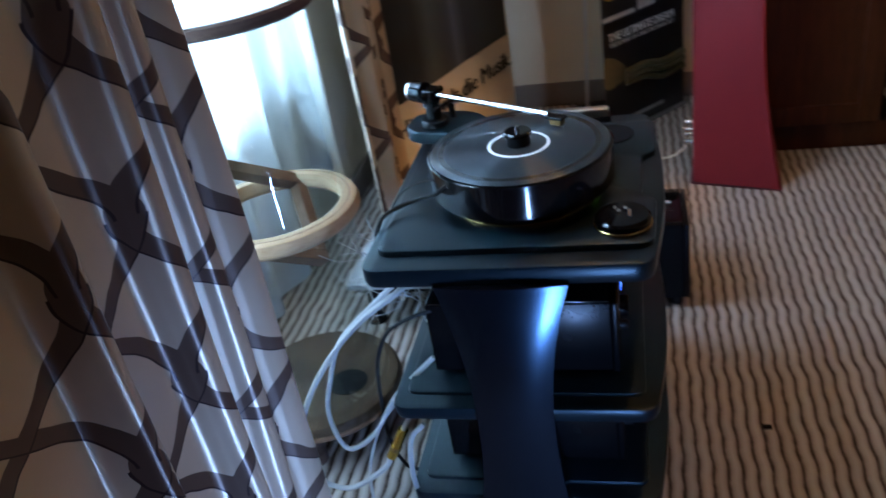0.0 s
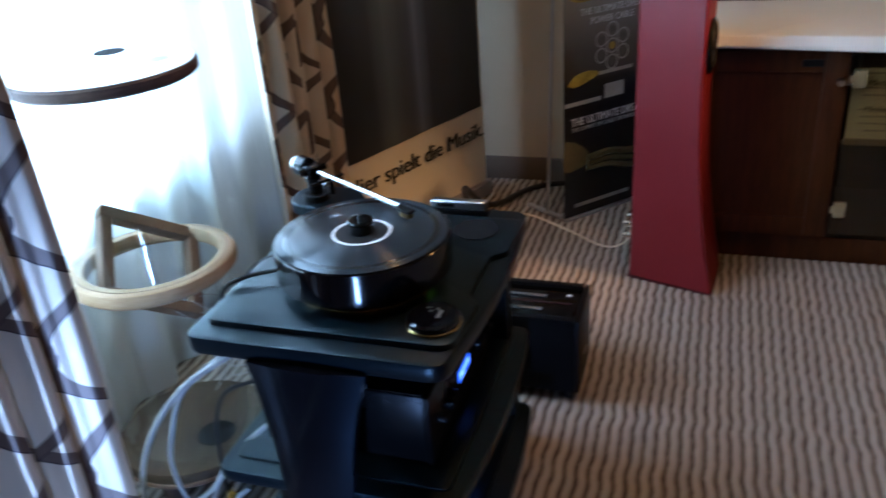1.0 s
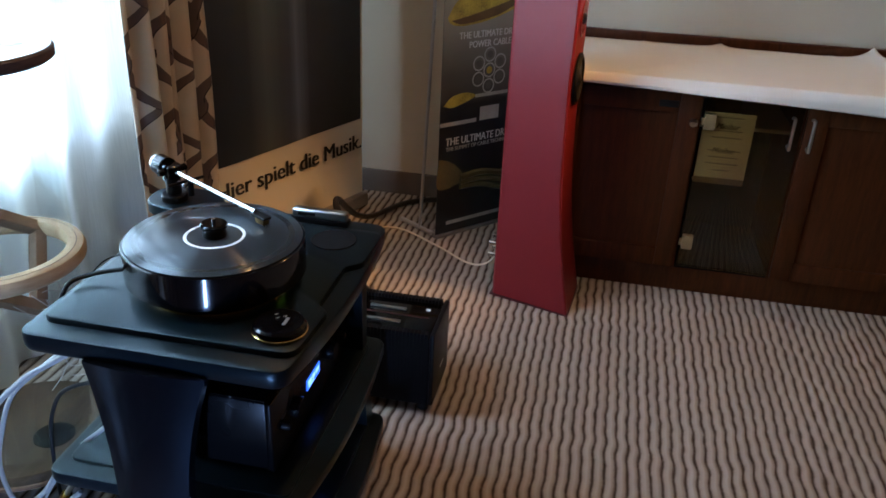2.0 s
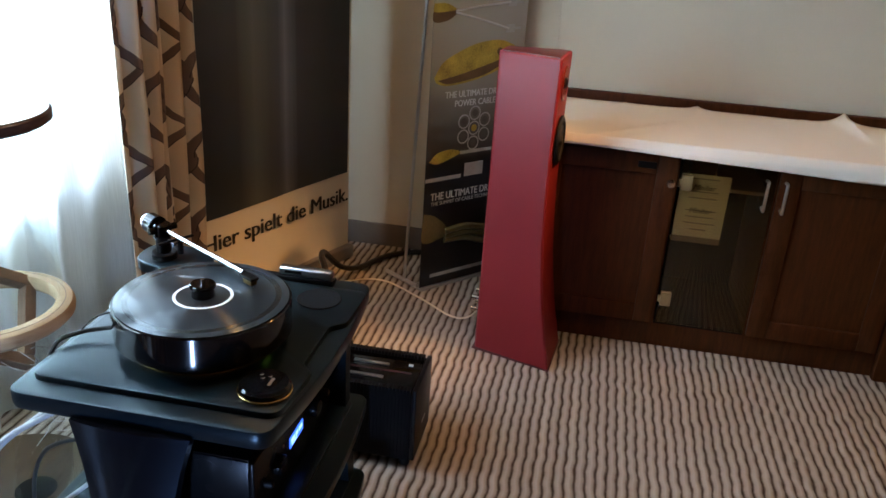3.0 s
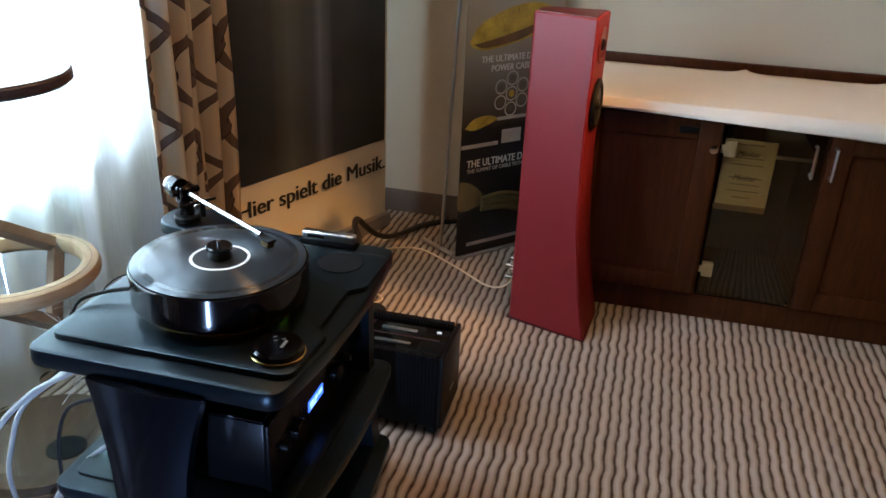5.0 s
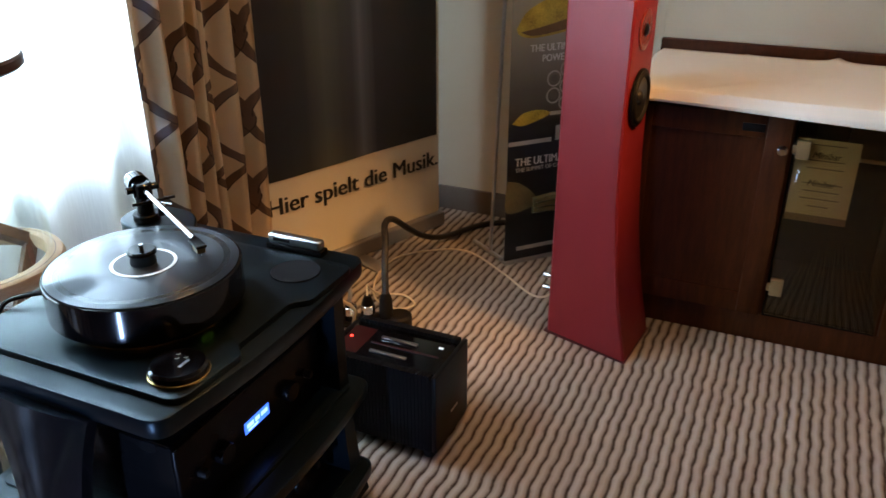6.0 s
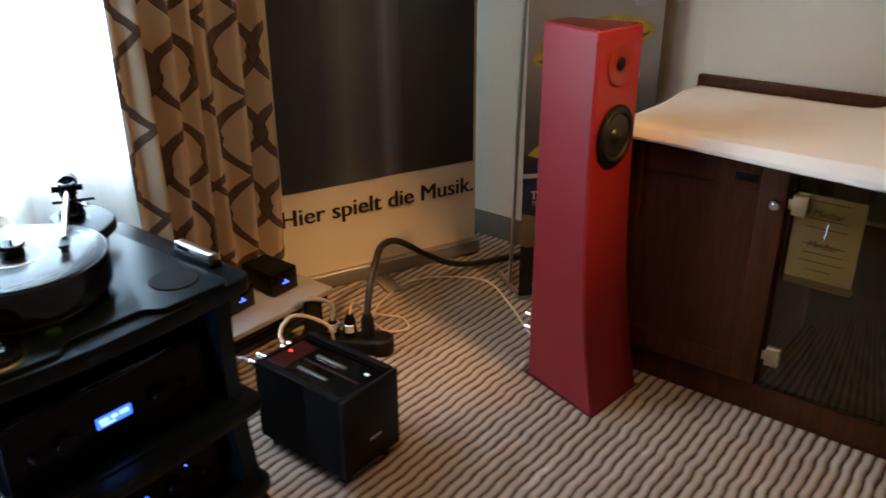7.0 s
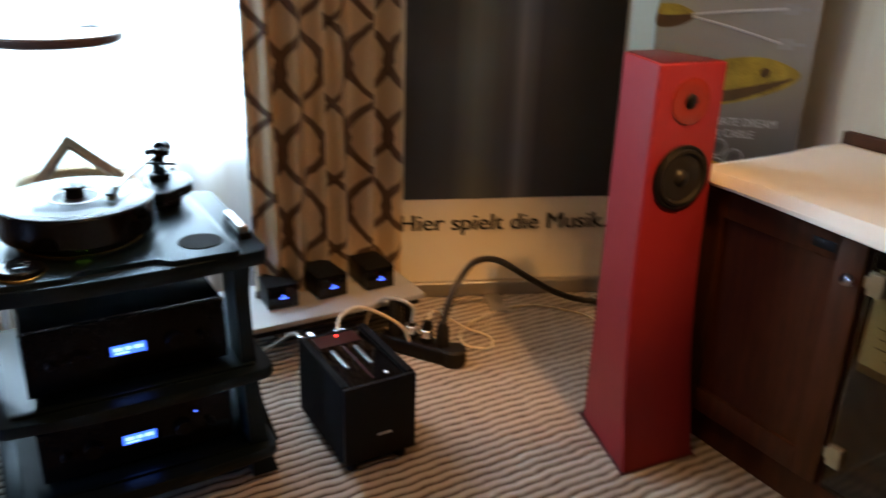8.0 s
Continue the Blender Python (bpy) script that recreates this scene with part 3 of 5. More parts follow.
# ---- sideboard with minibar ----
def sideboard():
    x0, x1, yf, yb, top = 1.085, 3.45, 3.02, 3.562, 0.705
    s = thing("sideboard", (2.2, 3.3, 0), "dark mahogany sideboard with panelled doors", "sideboard")
    part("plinth", cube((x0, yf + 0.022, 0), (x1, yb, 0.085), 0.002), M_MAHOG, s)
    part("body", cube((x0, yf + 0.02, 0.085), (1.525, yb, top - 0.03), 0.002), M_MAHOG, s)
    part("body", cube((1.815, yf + 0.02, 0.085), (x1, yb, top - 0.03), 0.002), M_MAHOG, s)
    part("niche_back", cube((1.525, yf + 0.40, 0.085), (1.815, yb, top - 0.03)), M_MATT, s)
    part("niche_floor", cube((1.525, yf + 0.02, 0.085), (1.815, yf + 0.40, 0.098)), M_MATT, s)
    part("top", cube((x0 - 0.006, yf - 0.006, top - 0.03), (x1, yb - 0.002, top), 0.004), M_MAHOG, s)
    part("back_ledge", cube((x0 - 0.006, yb - 0.028, top), (x1, yb, top + 0.038), 0.003), M_MAHOG, s)

    def door(a, b, z0, z1, knob=None, pull=None):
        w = 0.062
        d = part("door", cube((a + w, yf + 0.011, z0 + w), (b - w, yf + 0.02, z1 - w)), M_MAHOG, s)
        for lo, hi in (((a, yf, z0), (a + w, yf + 0.02, z1)), ((b - w, yf, z0), (b, yf + 0.02, z1))):
            part("stile", cube(lo, hi, 0.0025), M_MAHOG, d)
        for lo, hi in (((a + w, yf, z1 - w), (b - w, yf + 0.02, z1)), ((a + w, yf, z0), (b - w, yf + 0.02, z0 + w))):
            part("rail", cube(lo, hi, 0.0025), M_MAHOG, d)
        if knob:
            m = Matrix.Rotation(radians(90), 4, "X")
            part("knob", lathe([(0, 0.0), (0.006, 0.0), (0.005, 0.010), (0.012, 0.016), (0.0145, 0.022), (0.011, 0.029), (0, 0.031)], (knob[0], yf, knob[1]), 24, m), M_CHROME, d, "round chrome knob")
        if pull:
            x, za, zb = pull
            part("handle", tube([(x, yf, za + 0.008), (x, yf - 0.022, za + 0.006), (x, yf - 0.027, za + 0.014), (x, yf - 0.027, zb - 0.014), (x, yf - 0.022, zb - 0.006), (x, yf, zb - 0.008)], 0.005, 10, 5), M_STEEL, d, "slim brushed steel handle")
    door(1.10, 1.518, 0.092, 0.668, knob=(1.500, 0.586))
    door(1.822, 2.225, 0.092, 0.668, pull=(1.838, 0.526, 0.63))
    door(2.30, 2.70, 0.092, 0.668, pull=(2.68, 0.526, 0.63))
    door(2.706, 3.10, 0.092, 0.668, pull=(2.73, 0.526, 0.63))
    part("pilaster", cube((2.232, yf - 0.012, 0.0), (2.294, yf + 0.02, 0.67), 0.004), M_MAHOG, s)
    part("lock_plate", cube((1.395, yf - 0.002, 0.622), (1.452, yf + 0.001, 0.643), 0.0008), M_BLACK, s, "small black plate")
    # glass door of the minibar
    g = part("glass_door", cube((1.531, yf + 0.004, 0.098), (1.812, yf + 0.009, 0.672), 0.001), M_SMOKED, s, "smoked glass minibar door")
    for z in (0.187, 0.588):
        part("hinge", join(cube((1.533, yf - 0.006, z - 0.024), (1.566, yf + 0.016, z + 0.024), 0.003), cube((1.524, yf - 0.003, z - 0.012), (1.536, yf + 0.004, z + 0.012), 0.002)), M_BEIGE, g, "beige hinge block")
    x = 1.783
    part("handle", tube([(x, yf + 0.004, 0.536), (x, yf - 0.020, 0.533), (x, yf - 0.025, 0.542), (x, yf - 0.025, 0.617), (x, yf - 0.020, 0.625), (x, yf + 0.004, 0.622)], 0.005, 10, 5), M_STEEL, g, "slim brushed steel handle")


sideboard()


def price_card():
    """A printed list that stands inside the glass door."""
    m = plane_frame((1.535, 3.046, 0.405), 0)
    c = thing("price_card", (1.61, 3.05, 0.10), "cream printed card behind the minibar glass", "card")
    part("sheet", cube((0, 0, -0.0012), (0.150, 0.208, 0.0), 0.0003, 1, m), M_PAPER, c)
    part("holder", join(cube((0, -0.02, -0.004), (0.150, -0.002, -0.001), 0.0, 1, m), cube((0, -0.02, -0.04), (0.150, -0.017, -0.001), 0.0, 1, m)), M_BEIGE, c, "clear card holder")
    rnd = random.Random(5)
    for z in (0.158, 0.082):
        slant = Matrix.Shear("XZ", 4, (0.0, 0.0))
        slant[0][1] = 0.3
        part("lettering", words("Minibar", 0.066, 0.017, m @ Matrix.Translation((0.040, z, 0.0004)) @ slant, weight=0.02), M_INK, c, "slanted brown word", False)
    for k in (0, 2, 3, 5, 6, 7, 8):
        w, h = rnd.uniform(0.05, 0.10), 0.0022
        z = 0.193 - 0.021 * k
        part("printed_bar", cube((0.075 - w / 2, z, 0.0), (0.075 + w / 2, z + h, 0.0006), 0.0, 1, m), M_INK, c)


price_card()
b = thing("minibar_box", (1.67, 3.24, 0.098), "pale cardboard box inside the minibar", "box")
part("carton", cube((1.58, 3.19, 0.56), (1.66, 3.29, 0.645), 0.003), M_BEIGE, b)
part("wire_shelf", cube((1.527, 3.10, 0.548), (1.813, 3.41, 0.560), 0.002), M_STEEL, b)


def table_cloth():
    nx, ny = 190, 44
    x0, x1 = 1.088, 3.43
    prof = [(3.532, 0.709)] + [(3.532 - 0.53 * k / 30, 0.709) for k in range(1, 31)] + [(2.996, 0.703), (2.992, 0.69)]
    bm = bmesh.new()
    rows = []
    for i in range(nx + 1):
        x = x0 + (x1 - x0) * i / nx
        hang = 0.684 - 0.034 * min(1, max(0, (x - 1.2) / 0.8)) - 0.006 * math.sin(2.4 * x)
        line = []
        full = prof + [(2.990 - 0.004 * math.sin(9 * x) * k / 5, 0.69 + (hang - 0.69) * k / 5) for k in range(1, 6)]
        for k, (y, z) in enumerate(full):
            h = 0.0
            if k <= 31:
                h += 0.0016 * (noise.noise((x * 5, y * 7, 0.3)) + 1)
                for cx, w, hh, yy in ((1.60, 0.022, 0.016, 3.55), (2.10, 0.030, 0.040, 3.52), (2.75, 0.03, 0.02, 3.5)):
                    h += hh * math.exp(-abs(x - cx - 0.12 * (yy - y)) / w) * max(0, 1 - (yy - y) / 0.26)
                h += 0.004 * max(0, 1 - abs((x - 1.30) - 0.9 * (y - 3.05)) / 0.03) * (y < 3.3)
                h += 0.0025 * max(0, 1 - abs(math.fmod(x + 0.2, 0.62) - 0.31) / 0.012)
            yy = y + 0.006 * noise.noise((x * 4, 1.7, y)) * (k == 0)
            line.append(bm.verts.new((x + (0.012 * noise.noise((y * 6, 2.0, 0)) if i in (0, nx) else 0), yy, z + h)))
        rows.append(line)
    for a, b in zip(rows, rows[1:]):
        for k in range(len(a) - 1):
            bm.faces.new((a[k], a[k + 1], b[k + 1], b[k]))
    bmesh.ops.recalc_face_normals(bm, faces=bm.faces[:])
    ob = solid("tablecloth", bm, M_CLOTH, "creased white linen cloth over the mahogany sideboard", "tablecloth")
    sol = ob.modifiers.new("thickness", "SOLIDIFY")
    sol.thickness = 0.0016
    sol.offset = 1.0


table_cloth()


# ---- crimson loudspeaker ----
def loudspeaker():
    yaw = -6.0
    f = Vector((math.cos(radians(yaw)), math.sin(radians(yaw)), 0))
    s = Vector((-f.y, f.x, 0))
    c0 = Vector((1.145, 2.876, 0))
    sp = thing("loudspeaker", (1.09, 2.89, 0), "tall crimson lacquered loudspeaker with a flared foot", "loudspeaker")
    front = [(0.0, 0.066), (0.05, 0.058), (0.10, 0.047), (0.16, 0.036), (0.24, 0.024), (0.33, 0.013), (0.43, 0.005), (0.55, 0.0), (0.70, -0.002), (0.966, 0.0)]
    bm = bmesh.new()
    rings = []
    for z, ff in front:
        t = z / 0.966
        half = 0.107 + (0.0915 - 0.107) * t - 0.003 * math.sin(math.pi * t)
        slim = 0.050 - 0.002 * t
        back, r = -0.189, 0.006
        quad = []
        for a, b, da, db in ((back, -slim, 1, 1), (ff, -half, -1, 1), (ff, half, -1, -1), (back, slim, 1, -1)):
            c1, c2 = (a, b + db * r), (a + da * r, b - db * r * 0.18 * da)
            quad += ([c1, c2] if (da, db) in ((1, 1), (-1, -1)) else [c2, c1])
        rings.append([bm.verts.new(c0 + f * a + s * b + Vector((0, 0, z + (0.004 if z == 0 else 0)))) for a, b in quad])
    for a, b in zip(rings, rings[1:]):
        for k in range(8):
            bm.faces.new((a[k], a[(k + 1) % 8], b[(k + 1) % 8], b[k]))
    bm.faces.new(rings[0][::-1])
    top = bm.faces.new(rings[-1])
    bmesh.ops.recalc_face_normals(bm, faces=bm.faces[:])
    bmesh.ops.bevel(bm, geom=list(top.edges), offset=0.005, segments=3, affect="EDGES", profile=0.5)
    part("cabinet", bm, M_RED, sp)
    m = Matrix.Identity(4)
    for i, c in enumerate((s, Vector((0, 0, 1)), f)):
        m.col[i][:3] = c
    m.col[3][:3] = c0

    part("top_cap", slab([tuple((c0 + f * a + s * b)[:2]) for a, b in ((-0.180, -0.043), (-0.010, -0.080), (-0.010, 0.080), (-0.180, 0.043))], 0.966, 0.9685, 0.001), M_MAROON, sp, "dark maroon top inlay")
    part("base_plate", slab([tuple((c0 + f * a + s * b)[:2]) for a, b in ((-0.196, -0.056), (0.070, -0.111), (0.070, 0.111), (-0.196, 0.056))], 0.0, 0.004, 0.001), M_MAROON, sp)
    # bass driver and tweeter
    def round_part(name, prof, v, mat, parent, label="", u=0.0, seg=48):
        return part(name, lathe(prof, (0, 0, 0), seg, m @ Matrix.Translation((u, v, 0))), mat, parent, label)
    w = round_part("woofer", [(0.0, 0.002), (0.05, 0.002), (0.066, 0.002), (0.074, 0.001), (0.074, 0.006), (0.071, 0.008), (0.066, 0.007)], 0.717, M_BLACK, sp, "black bass driver")
    round_part("surround", [(0.066, 0.006), (0.063, 0.011), (0.058, 0.012), (0.053, 0.009), (0.051, 0.005)], 0.717, M_RUBBER, w)
    round_part("cone", [(0.051, 0.0065), (0.035, 0.0045), (0.019, 0.003), (0.017, 0.006), (0.012, 0.011), (0.005, 0.0135), (0, 0.014)], 0.717, M_CONE, w)
    t = round_part("tweeter", [(0.0, 0.0015), (0.030, 0.0015), (0.047, 0.0035), (0.050, 0.0025), (0.050, 0.0)], 0.886, M_WAVEGUIDE, sp, "shallow crimson waveguide")
    round_part("dome", [(0.016, 0.0018), (0.0155, 0.005), (0.010, 0.009), (0, 0.0105)], 0.886, M_BLACK, t)
    # rear terminals
    for k, (u, v) in enumerate(((-0.030, 0.172), (-0.030, 0.132), (0.026, 0.172), (0.026, 0.132))):
        q = c0 + s * u + f * (-0.188) + Vector((0, 0, v))
        part("terminal", join(rod(q, q - f * 0.018, 0.006, 14), rod(q - f * 0.010, q - f * 0.026, 0.009, 14)), M_CHROME, sp, "chrome binding post")


loudspeaker()


# ---- banners ----
def bar(m, u0, u1, v0, v1, w0=0.0006, w1=0.0016):
    return cube((u0, v0, w0), (u1, v1, w1), 0.0, 1, m)


def blob(m, pts, w=0.0012, n=6):
    """A flat printed shape with a soft outline."""
    q = smooth_path([(u, v, 0) for u, v in pts + pts[:1]], n)[:-1]
    return slab([(p.x, p.y) for p in q], 0.0006, w, m=m)


def banner_music():
    m = plane_frame((0.058, 2.748, 0), 68)
    W = 0.742
    b = thing("roll_up_banner", (0.2, 3.09, 0), "roll-up banner with dark photo above cream strip and lettering", "banner")
    sheet = bmesh.new()
    nx, nz = 24, 12
    g = [[sheet.verts.new((W * i / nx, 0.055 + (2.0 - 0.055) * j / nz, 0.004 * math.sin(5.5 * i / nx + 0.6))) for i in range(nx + 1)] for j in range(nz + 1)]
    for j in range(nz):
        for i in range(nx):
            sheet.faces.new((g[j][i], g[j][i + 1], g[j + 1][i + 1], g[j + 1][i]))
    sheet.transform(m)
    sh = part("sheet", sheet, M_CREAM, b)
    photo = bmesh.new()
    g = [[photo.verts.new((0.012 + (W - 0.024) * i / nx, 0.358 + (1.99 - 0.358) * j / nz, 0.0022 + 0.004 * math.sin(5.5 * (0.016 + 0.968 * i / nx) + 0.6) + 0.0009 * math.sin(19 * i / nx))) for i in range(nx + 1)] for j in range(nz + 1)]
    for j in range(nz):
        for i in range(nx):
            photo.faces.new((g[j][i], g[j][i + 1], g[j + 1][i + 1], g[j + 1][i]))
    photo.transform(m)
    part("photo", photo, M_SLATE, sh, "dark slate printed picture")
    part("lettering", words("Hier spielt die Musik.", 0.725, 0.056, m @ Matrix.Translation((0.002, 0.246, 0.006))), M_LETTER, sh, "black bold words", False)
    part("base_bar", cube((-0.012, 0.0, -0.06), (W + 0.012, 0.055, 0.022), 0.008, 3, m), M_ALU, b, "grey aluminium cassette")
    part("foot", cube((0.30, 0.0, 0.022), (0.36, 0.008, 0.16), 0.003, 2, m), M_ALU, b)
    part("top_bar", cube((-0.004, 1.985, -0.012), (W + 0.004, 2.02, 0.014), 0.005, 2, m), M_ALU, b)
    part("pole", rod(m @ Vector((W / 2, 0.03, -0.03)), m @ Vector((W / 2, 2.0, -0.02)), 0.008), M_ALU, b)


banner_music()


def banner_cable():
    m = plane_frame((0.686, 3.205, 0), 48)
    W = 0.415
    b = thing("banner_stand", (0.82, 3.36, 0), "narrow printed banner of cables fading from grey to black", "banner")
    sh = part("sheet", cube((0, 0.012, -0.002), (W, 1.95, 0.0), 0.0, 1, m), M_PRINT_TOP, b)
    tm = lambda u, v: m @ Matrix.Translation((u, v, 0.0012))
    part("lettering", words("THE ULTIMATE DREAM", 0.285, 0.022, tm(0.067, 0.722), weight=0.022), M_PRINT_TXT, sh, "pale words", False)
    part("lettering", words("POWER CABLE", 0.185, 0.022, tm(0.112, 0.689), weight=0.022), M_PRINT_TXT, sh, "pale words", False)
    part("lettering", words("THE ULTIMATE DREAM", 0.33, 0.027, tm(0.028, 0.352), weight=0.022), M_PRINT_TXT, sh, "white words", False)
    part("lettering", words("THE SUMMIT OF CABLE TECHNOLOGY", 0.33, 0.014, tm(0.030, 0.331), weight=0.022), M_PRINT_SIL, sh, "grey words", False)
    part("printed_bar", bar(m, 0.045, 0.30, 0.044, 0.058, 0.0008, 0.0014), M_PRINT_SIL, sh, "unreadable line as a grey bar")
    # cable cross-section: six rings round one
    for k in range(7):
        a = radians(60 * k + 30)
        u, v = (0.206, 0.604) if k == 6 else (0.206 + 0.055 * math.cos(a), 0.604 + 0.055 * math.sin(a))
        part("printed_ring", ring((0, 0, 0), 0.0215, 0.0265, 0.0008, 0.0016, 0.0002, 20, m @ Matrix.Translation((u, v, 0))), M_PRINT_SIL, sh)
        part("printed_core", disc((0, 0, 0), 0.013, 0.0008, 0.0016, 0.0002, 16, m @ Matrix.Translation((u, v, 0))), M_PRINT_YEL if k == 6 else M_PRINT_MID, sh)
    # large yellow connector body
    part("printed_body", blob(m, [(0.015, 0.795), (0.05, 0.845), (0.12, 0.880), (0.20, 0.905), (0.29, 0.912), (0.36, 0.893), (0.392, 0.868), (0.36, 0.835), (0.28, 0.800), (0.18, 0.775), (0.08, 0.765), (0.03, 0.775)]), M_PRINT_YEL, sh, "yellow printed connector")
    part("printed_shade", blob(m, [(0.03, 0.785), (0.12, 0.800), (0.22, 0.822), (0.33, 0.850), (0.375, 0.862), (0.34, 0.838), (0.24, 0.795), (0.14, 0.777), (0.07, 0.772)], 0.0018), M_PRINT_BRN, sh, "brown printed shade")
    part("printed_screw", disc((0, 0, 0), 0.013, 0.0008, 0.0022, 0.0002, 18, m @ Matrix.Translation((0.30, 0.872, 0))), M_PRINT_BRN, sh)
    # splitter and leads above
    part("printed_body", blob(m, [(0.0, 1.035), (0.05, 1.035), (0.10, 1.015), (0.06, 0.985), (0.0, 0.982)]), M_PRINT_BRN, sh, "brown printed splitter")
    part("printed_body", blob(m, [(0.0, 1.040), (0.05, 1.040), (0.092, 1.020), (0.04, 1.012), (0.0, 1.014)], 0.0018), M_PRINT_YEL, sh, "yellow printed splitter")
    for lead in ([(0.09, 1.015), (0.20, 1.028), (0.33, 1.040)], [(0.09, 1.010), (0.20, 0.985), (0.33, 0.950)], [(0.05, 1.07), (0.18, 1.10), (0.3, 1.13)]):
        q = [m @ Vector((u, v, 0.0015)) for u, v in lead]
        part("printed_lead", tube(q, 0.0035, 6, 6), M_PRINT_TXT, sh)
        u, v = lead[-1]
        part("printed_plug", join(bar(m, u - 0.01, u + 0.03, v - 0.014, v + 0.014, 0.0008, 0.002), bar(m, u + 0.03, u + 0.06, v - 0.004, v + 0.004, 0.0008, 0.002)), M_PRINT_SIL, sh)
    # lower pictures
    part("printed_body", blob(m, [(0.012, 0.498), (0.05, 0.528), (0.11, 0.535), (0.15, 0.520), (0.11, 0.502), (0.05, 0.488)]), M_PRINT_YEL, sh, "small yellow printed connector")
    part("printed_lead", bar(m, 0.15, 0.30, 0.512, 0.524, 0.0008, 0.0014), M_PRINT_SIL, sh)
    part("printed_plug", bar(m, 0.175, 0.262, 0.425, 0.475, 0.0008, 0.0016), M_PRINT_SIL, sh)
    part("printed_lead", bar(m, 0.0, 0.16, 0.423, 0.437, 0.0008, 0.0014), M_PRINT_SIL, sh)
    part("printed_body", blob(m, [(0.0, 0.305), (0.05, 0.290), (0.10, 0.250), (0.115, 0.215), (0.08, 0.195), (0.0, 0.195)]), M_PRINT_OLIVE, sh, "olive printed connector")
    for k, (v0, v1) in enumerate(((0.222, 0.205), (0.205, 0.180), (0.188, 0.150))):
        q = [m @ Vector((u, v, 0.001)) for u, v in ((0.10, v0), (0.20, (v0 + v1) / 2 + 0.012), (0.30, v1), (0.41, v1 + 0.006))]
        part("printed_lead", tube(q, 0.013, 6, 6), M_PRINT_OLIVE, sh)
    part("base_bar", cube((-0.003, 0.0, -0.05), (W + 0.003, 0.012, 0.012), 0.003, 2, m), M_ALU, b, "flat aluminium foot")
    back = m @ Vector((-0.008, 0.01, -0.09))
    part("support_pole", rod(back, m @ Vector((0.014, 1.9, -0.012)), 0.006), M_STEEL, b, "thin steel support pole")
    part("support_foot", rod(m @ Vector((-0.02, 0.012, -0.19)), m @ Vector((0.0, 0.012, -0.02)), 0.008), M_STEEL, b)


banner_cable()


# ---- hi-fi rack ----
RKX0, RKX1, RKY0, RKY1 = 0.355, 0.818, 1.478, 2.045


def rack():
    r = thing("hifi_rack", (0.6, 1.76, 0), "black satin three-tier hi-fi rack with waisted end panels", "rack")
    out = [(RKX0, RKY0), (RKX1 - 0.012, RKY0), (RKX1 + 0.012, 1.66), (RKX1 + 0.012, 1.86), (RKX1 - 0.006, RKY1), (RKX0, RKY1)]
    for name, z0, z1 in (("top_shelf", 0.538, 0.574), ("middle_shelf", 0.262, 0.292), ("bottom_shelf", 0.052, 0.084)):
        s = part(name, slab(rounded(out, [0.03, 0.03, 0.09, 0.09, 0.03, 0.03]), z0, z1, 0.004, low_bevel=0.010), M_SATIN, r)
        if name != "top_shelf":
            part("inlay", slab(rounded([(RKX0 + 0.022, RKY0 + 0.035), (RKX1 - 0.03, RKY0 + 0.035), (RKX1 - 0.03, RKY1 - 0.035), (RKX0 + 0.022, RKY1 - 0.035)], 0.02), z1, z1 + 0.006, 0.002), M_SATIN, s)
    # waisted, bowed end panels
    for y_top, y_mid, y_low, th in ((1.470, 1.452, 1.425, 0.022), (2.050, 2.040, 2.085, -0.022)):
        bm = bmesh.new()
        rows = []
        n = 22
        for j in range(n + 1):
            z = 0.545 * j / n
            w = (z / 0.545 - 0.5) * 2
            half = 0.064 + 0.040 * abs(w) ** 2.2
            y = y_mid + ((y_top if w > 0 else y_low) - y_mid) * abs(w) ** 1.8
            cols = []
            for k in range(9):
                u = -1 + k / 4
                cols.append(bm.verts.new((0.577 + half * u, y - (0.010 if th > 0 else -0.010) * (1 - u * u), z)))
            for k in range(9):
                u = 1 - k / 4
                cols.append(bm.verts.new((0.577 + half * u, y + th, z)))
            rows.append(cols)
        for a, b in zip(rows, rows[1:]):
            for k in range(18):
                bm.faces.new((a[k], a[(k + 1) % 18], b[(k + 1) % 18], b[k]))
        bm.faces.new(rows[0][::-1])
        bm.faces.new(rows[-1])
        bmesh.ops.recalc_face_normals(bm, faces=bm.faces[:])
        part("end_panel", bm, M_PANEL, r, "black lacquered waisted panel")
    # front posts with spread feet
    for y, d in ((1.99, 1),):
        bm = bmesh.new()
        rows = []
        for z, x, yy, w in ((0.0, 0.794, y + 0.024 * d, 0.030), (0.03, 0.791, y + 0.020 * d, 0.026), (0.10, 0.786, y + 0.014 * d, 0.021), (0.20, 0.781, y + 0.008 * d, 0.018), (0.32, 0.778, y + 0.003 * d, 0.016), (0.45, 0.778, y, 0.016), (0.54, 0.780, y, 0.019)):
            rows.append([bm.verts.new((x + a, yy + b, z)) for a, b in ((-0.085, -w), (0, -w), (0, w), (-0.085, w))])
        for a, b in zip(rows, rows[1:]):
            for k in range(4):
                bm.faces.new((a[k], a[(k + 1) % 4], b[(k + 1) % 4], b[k]))
        bm.faces.new(rows[0][::-1])
        bm.faces.new(rows[-1])
        bmesh.ops.recalc_face_normals(bm, faces=bm.faces[:])
        part("post", bm, M_SATIN, r, "black post with a spread foot")
    for x, y in ((0.40, 1.53), (0.40, 1.99)):
        part("foot", disc((x, y, 0), 0.022, 0, 0.053, 0.003, 24), M_BLACK, r)


rack()


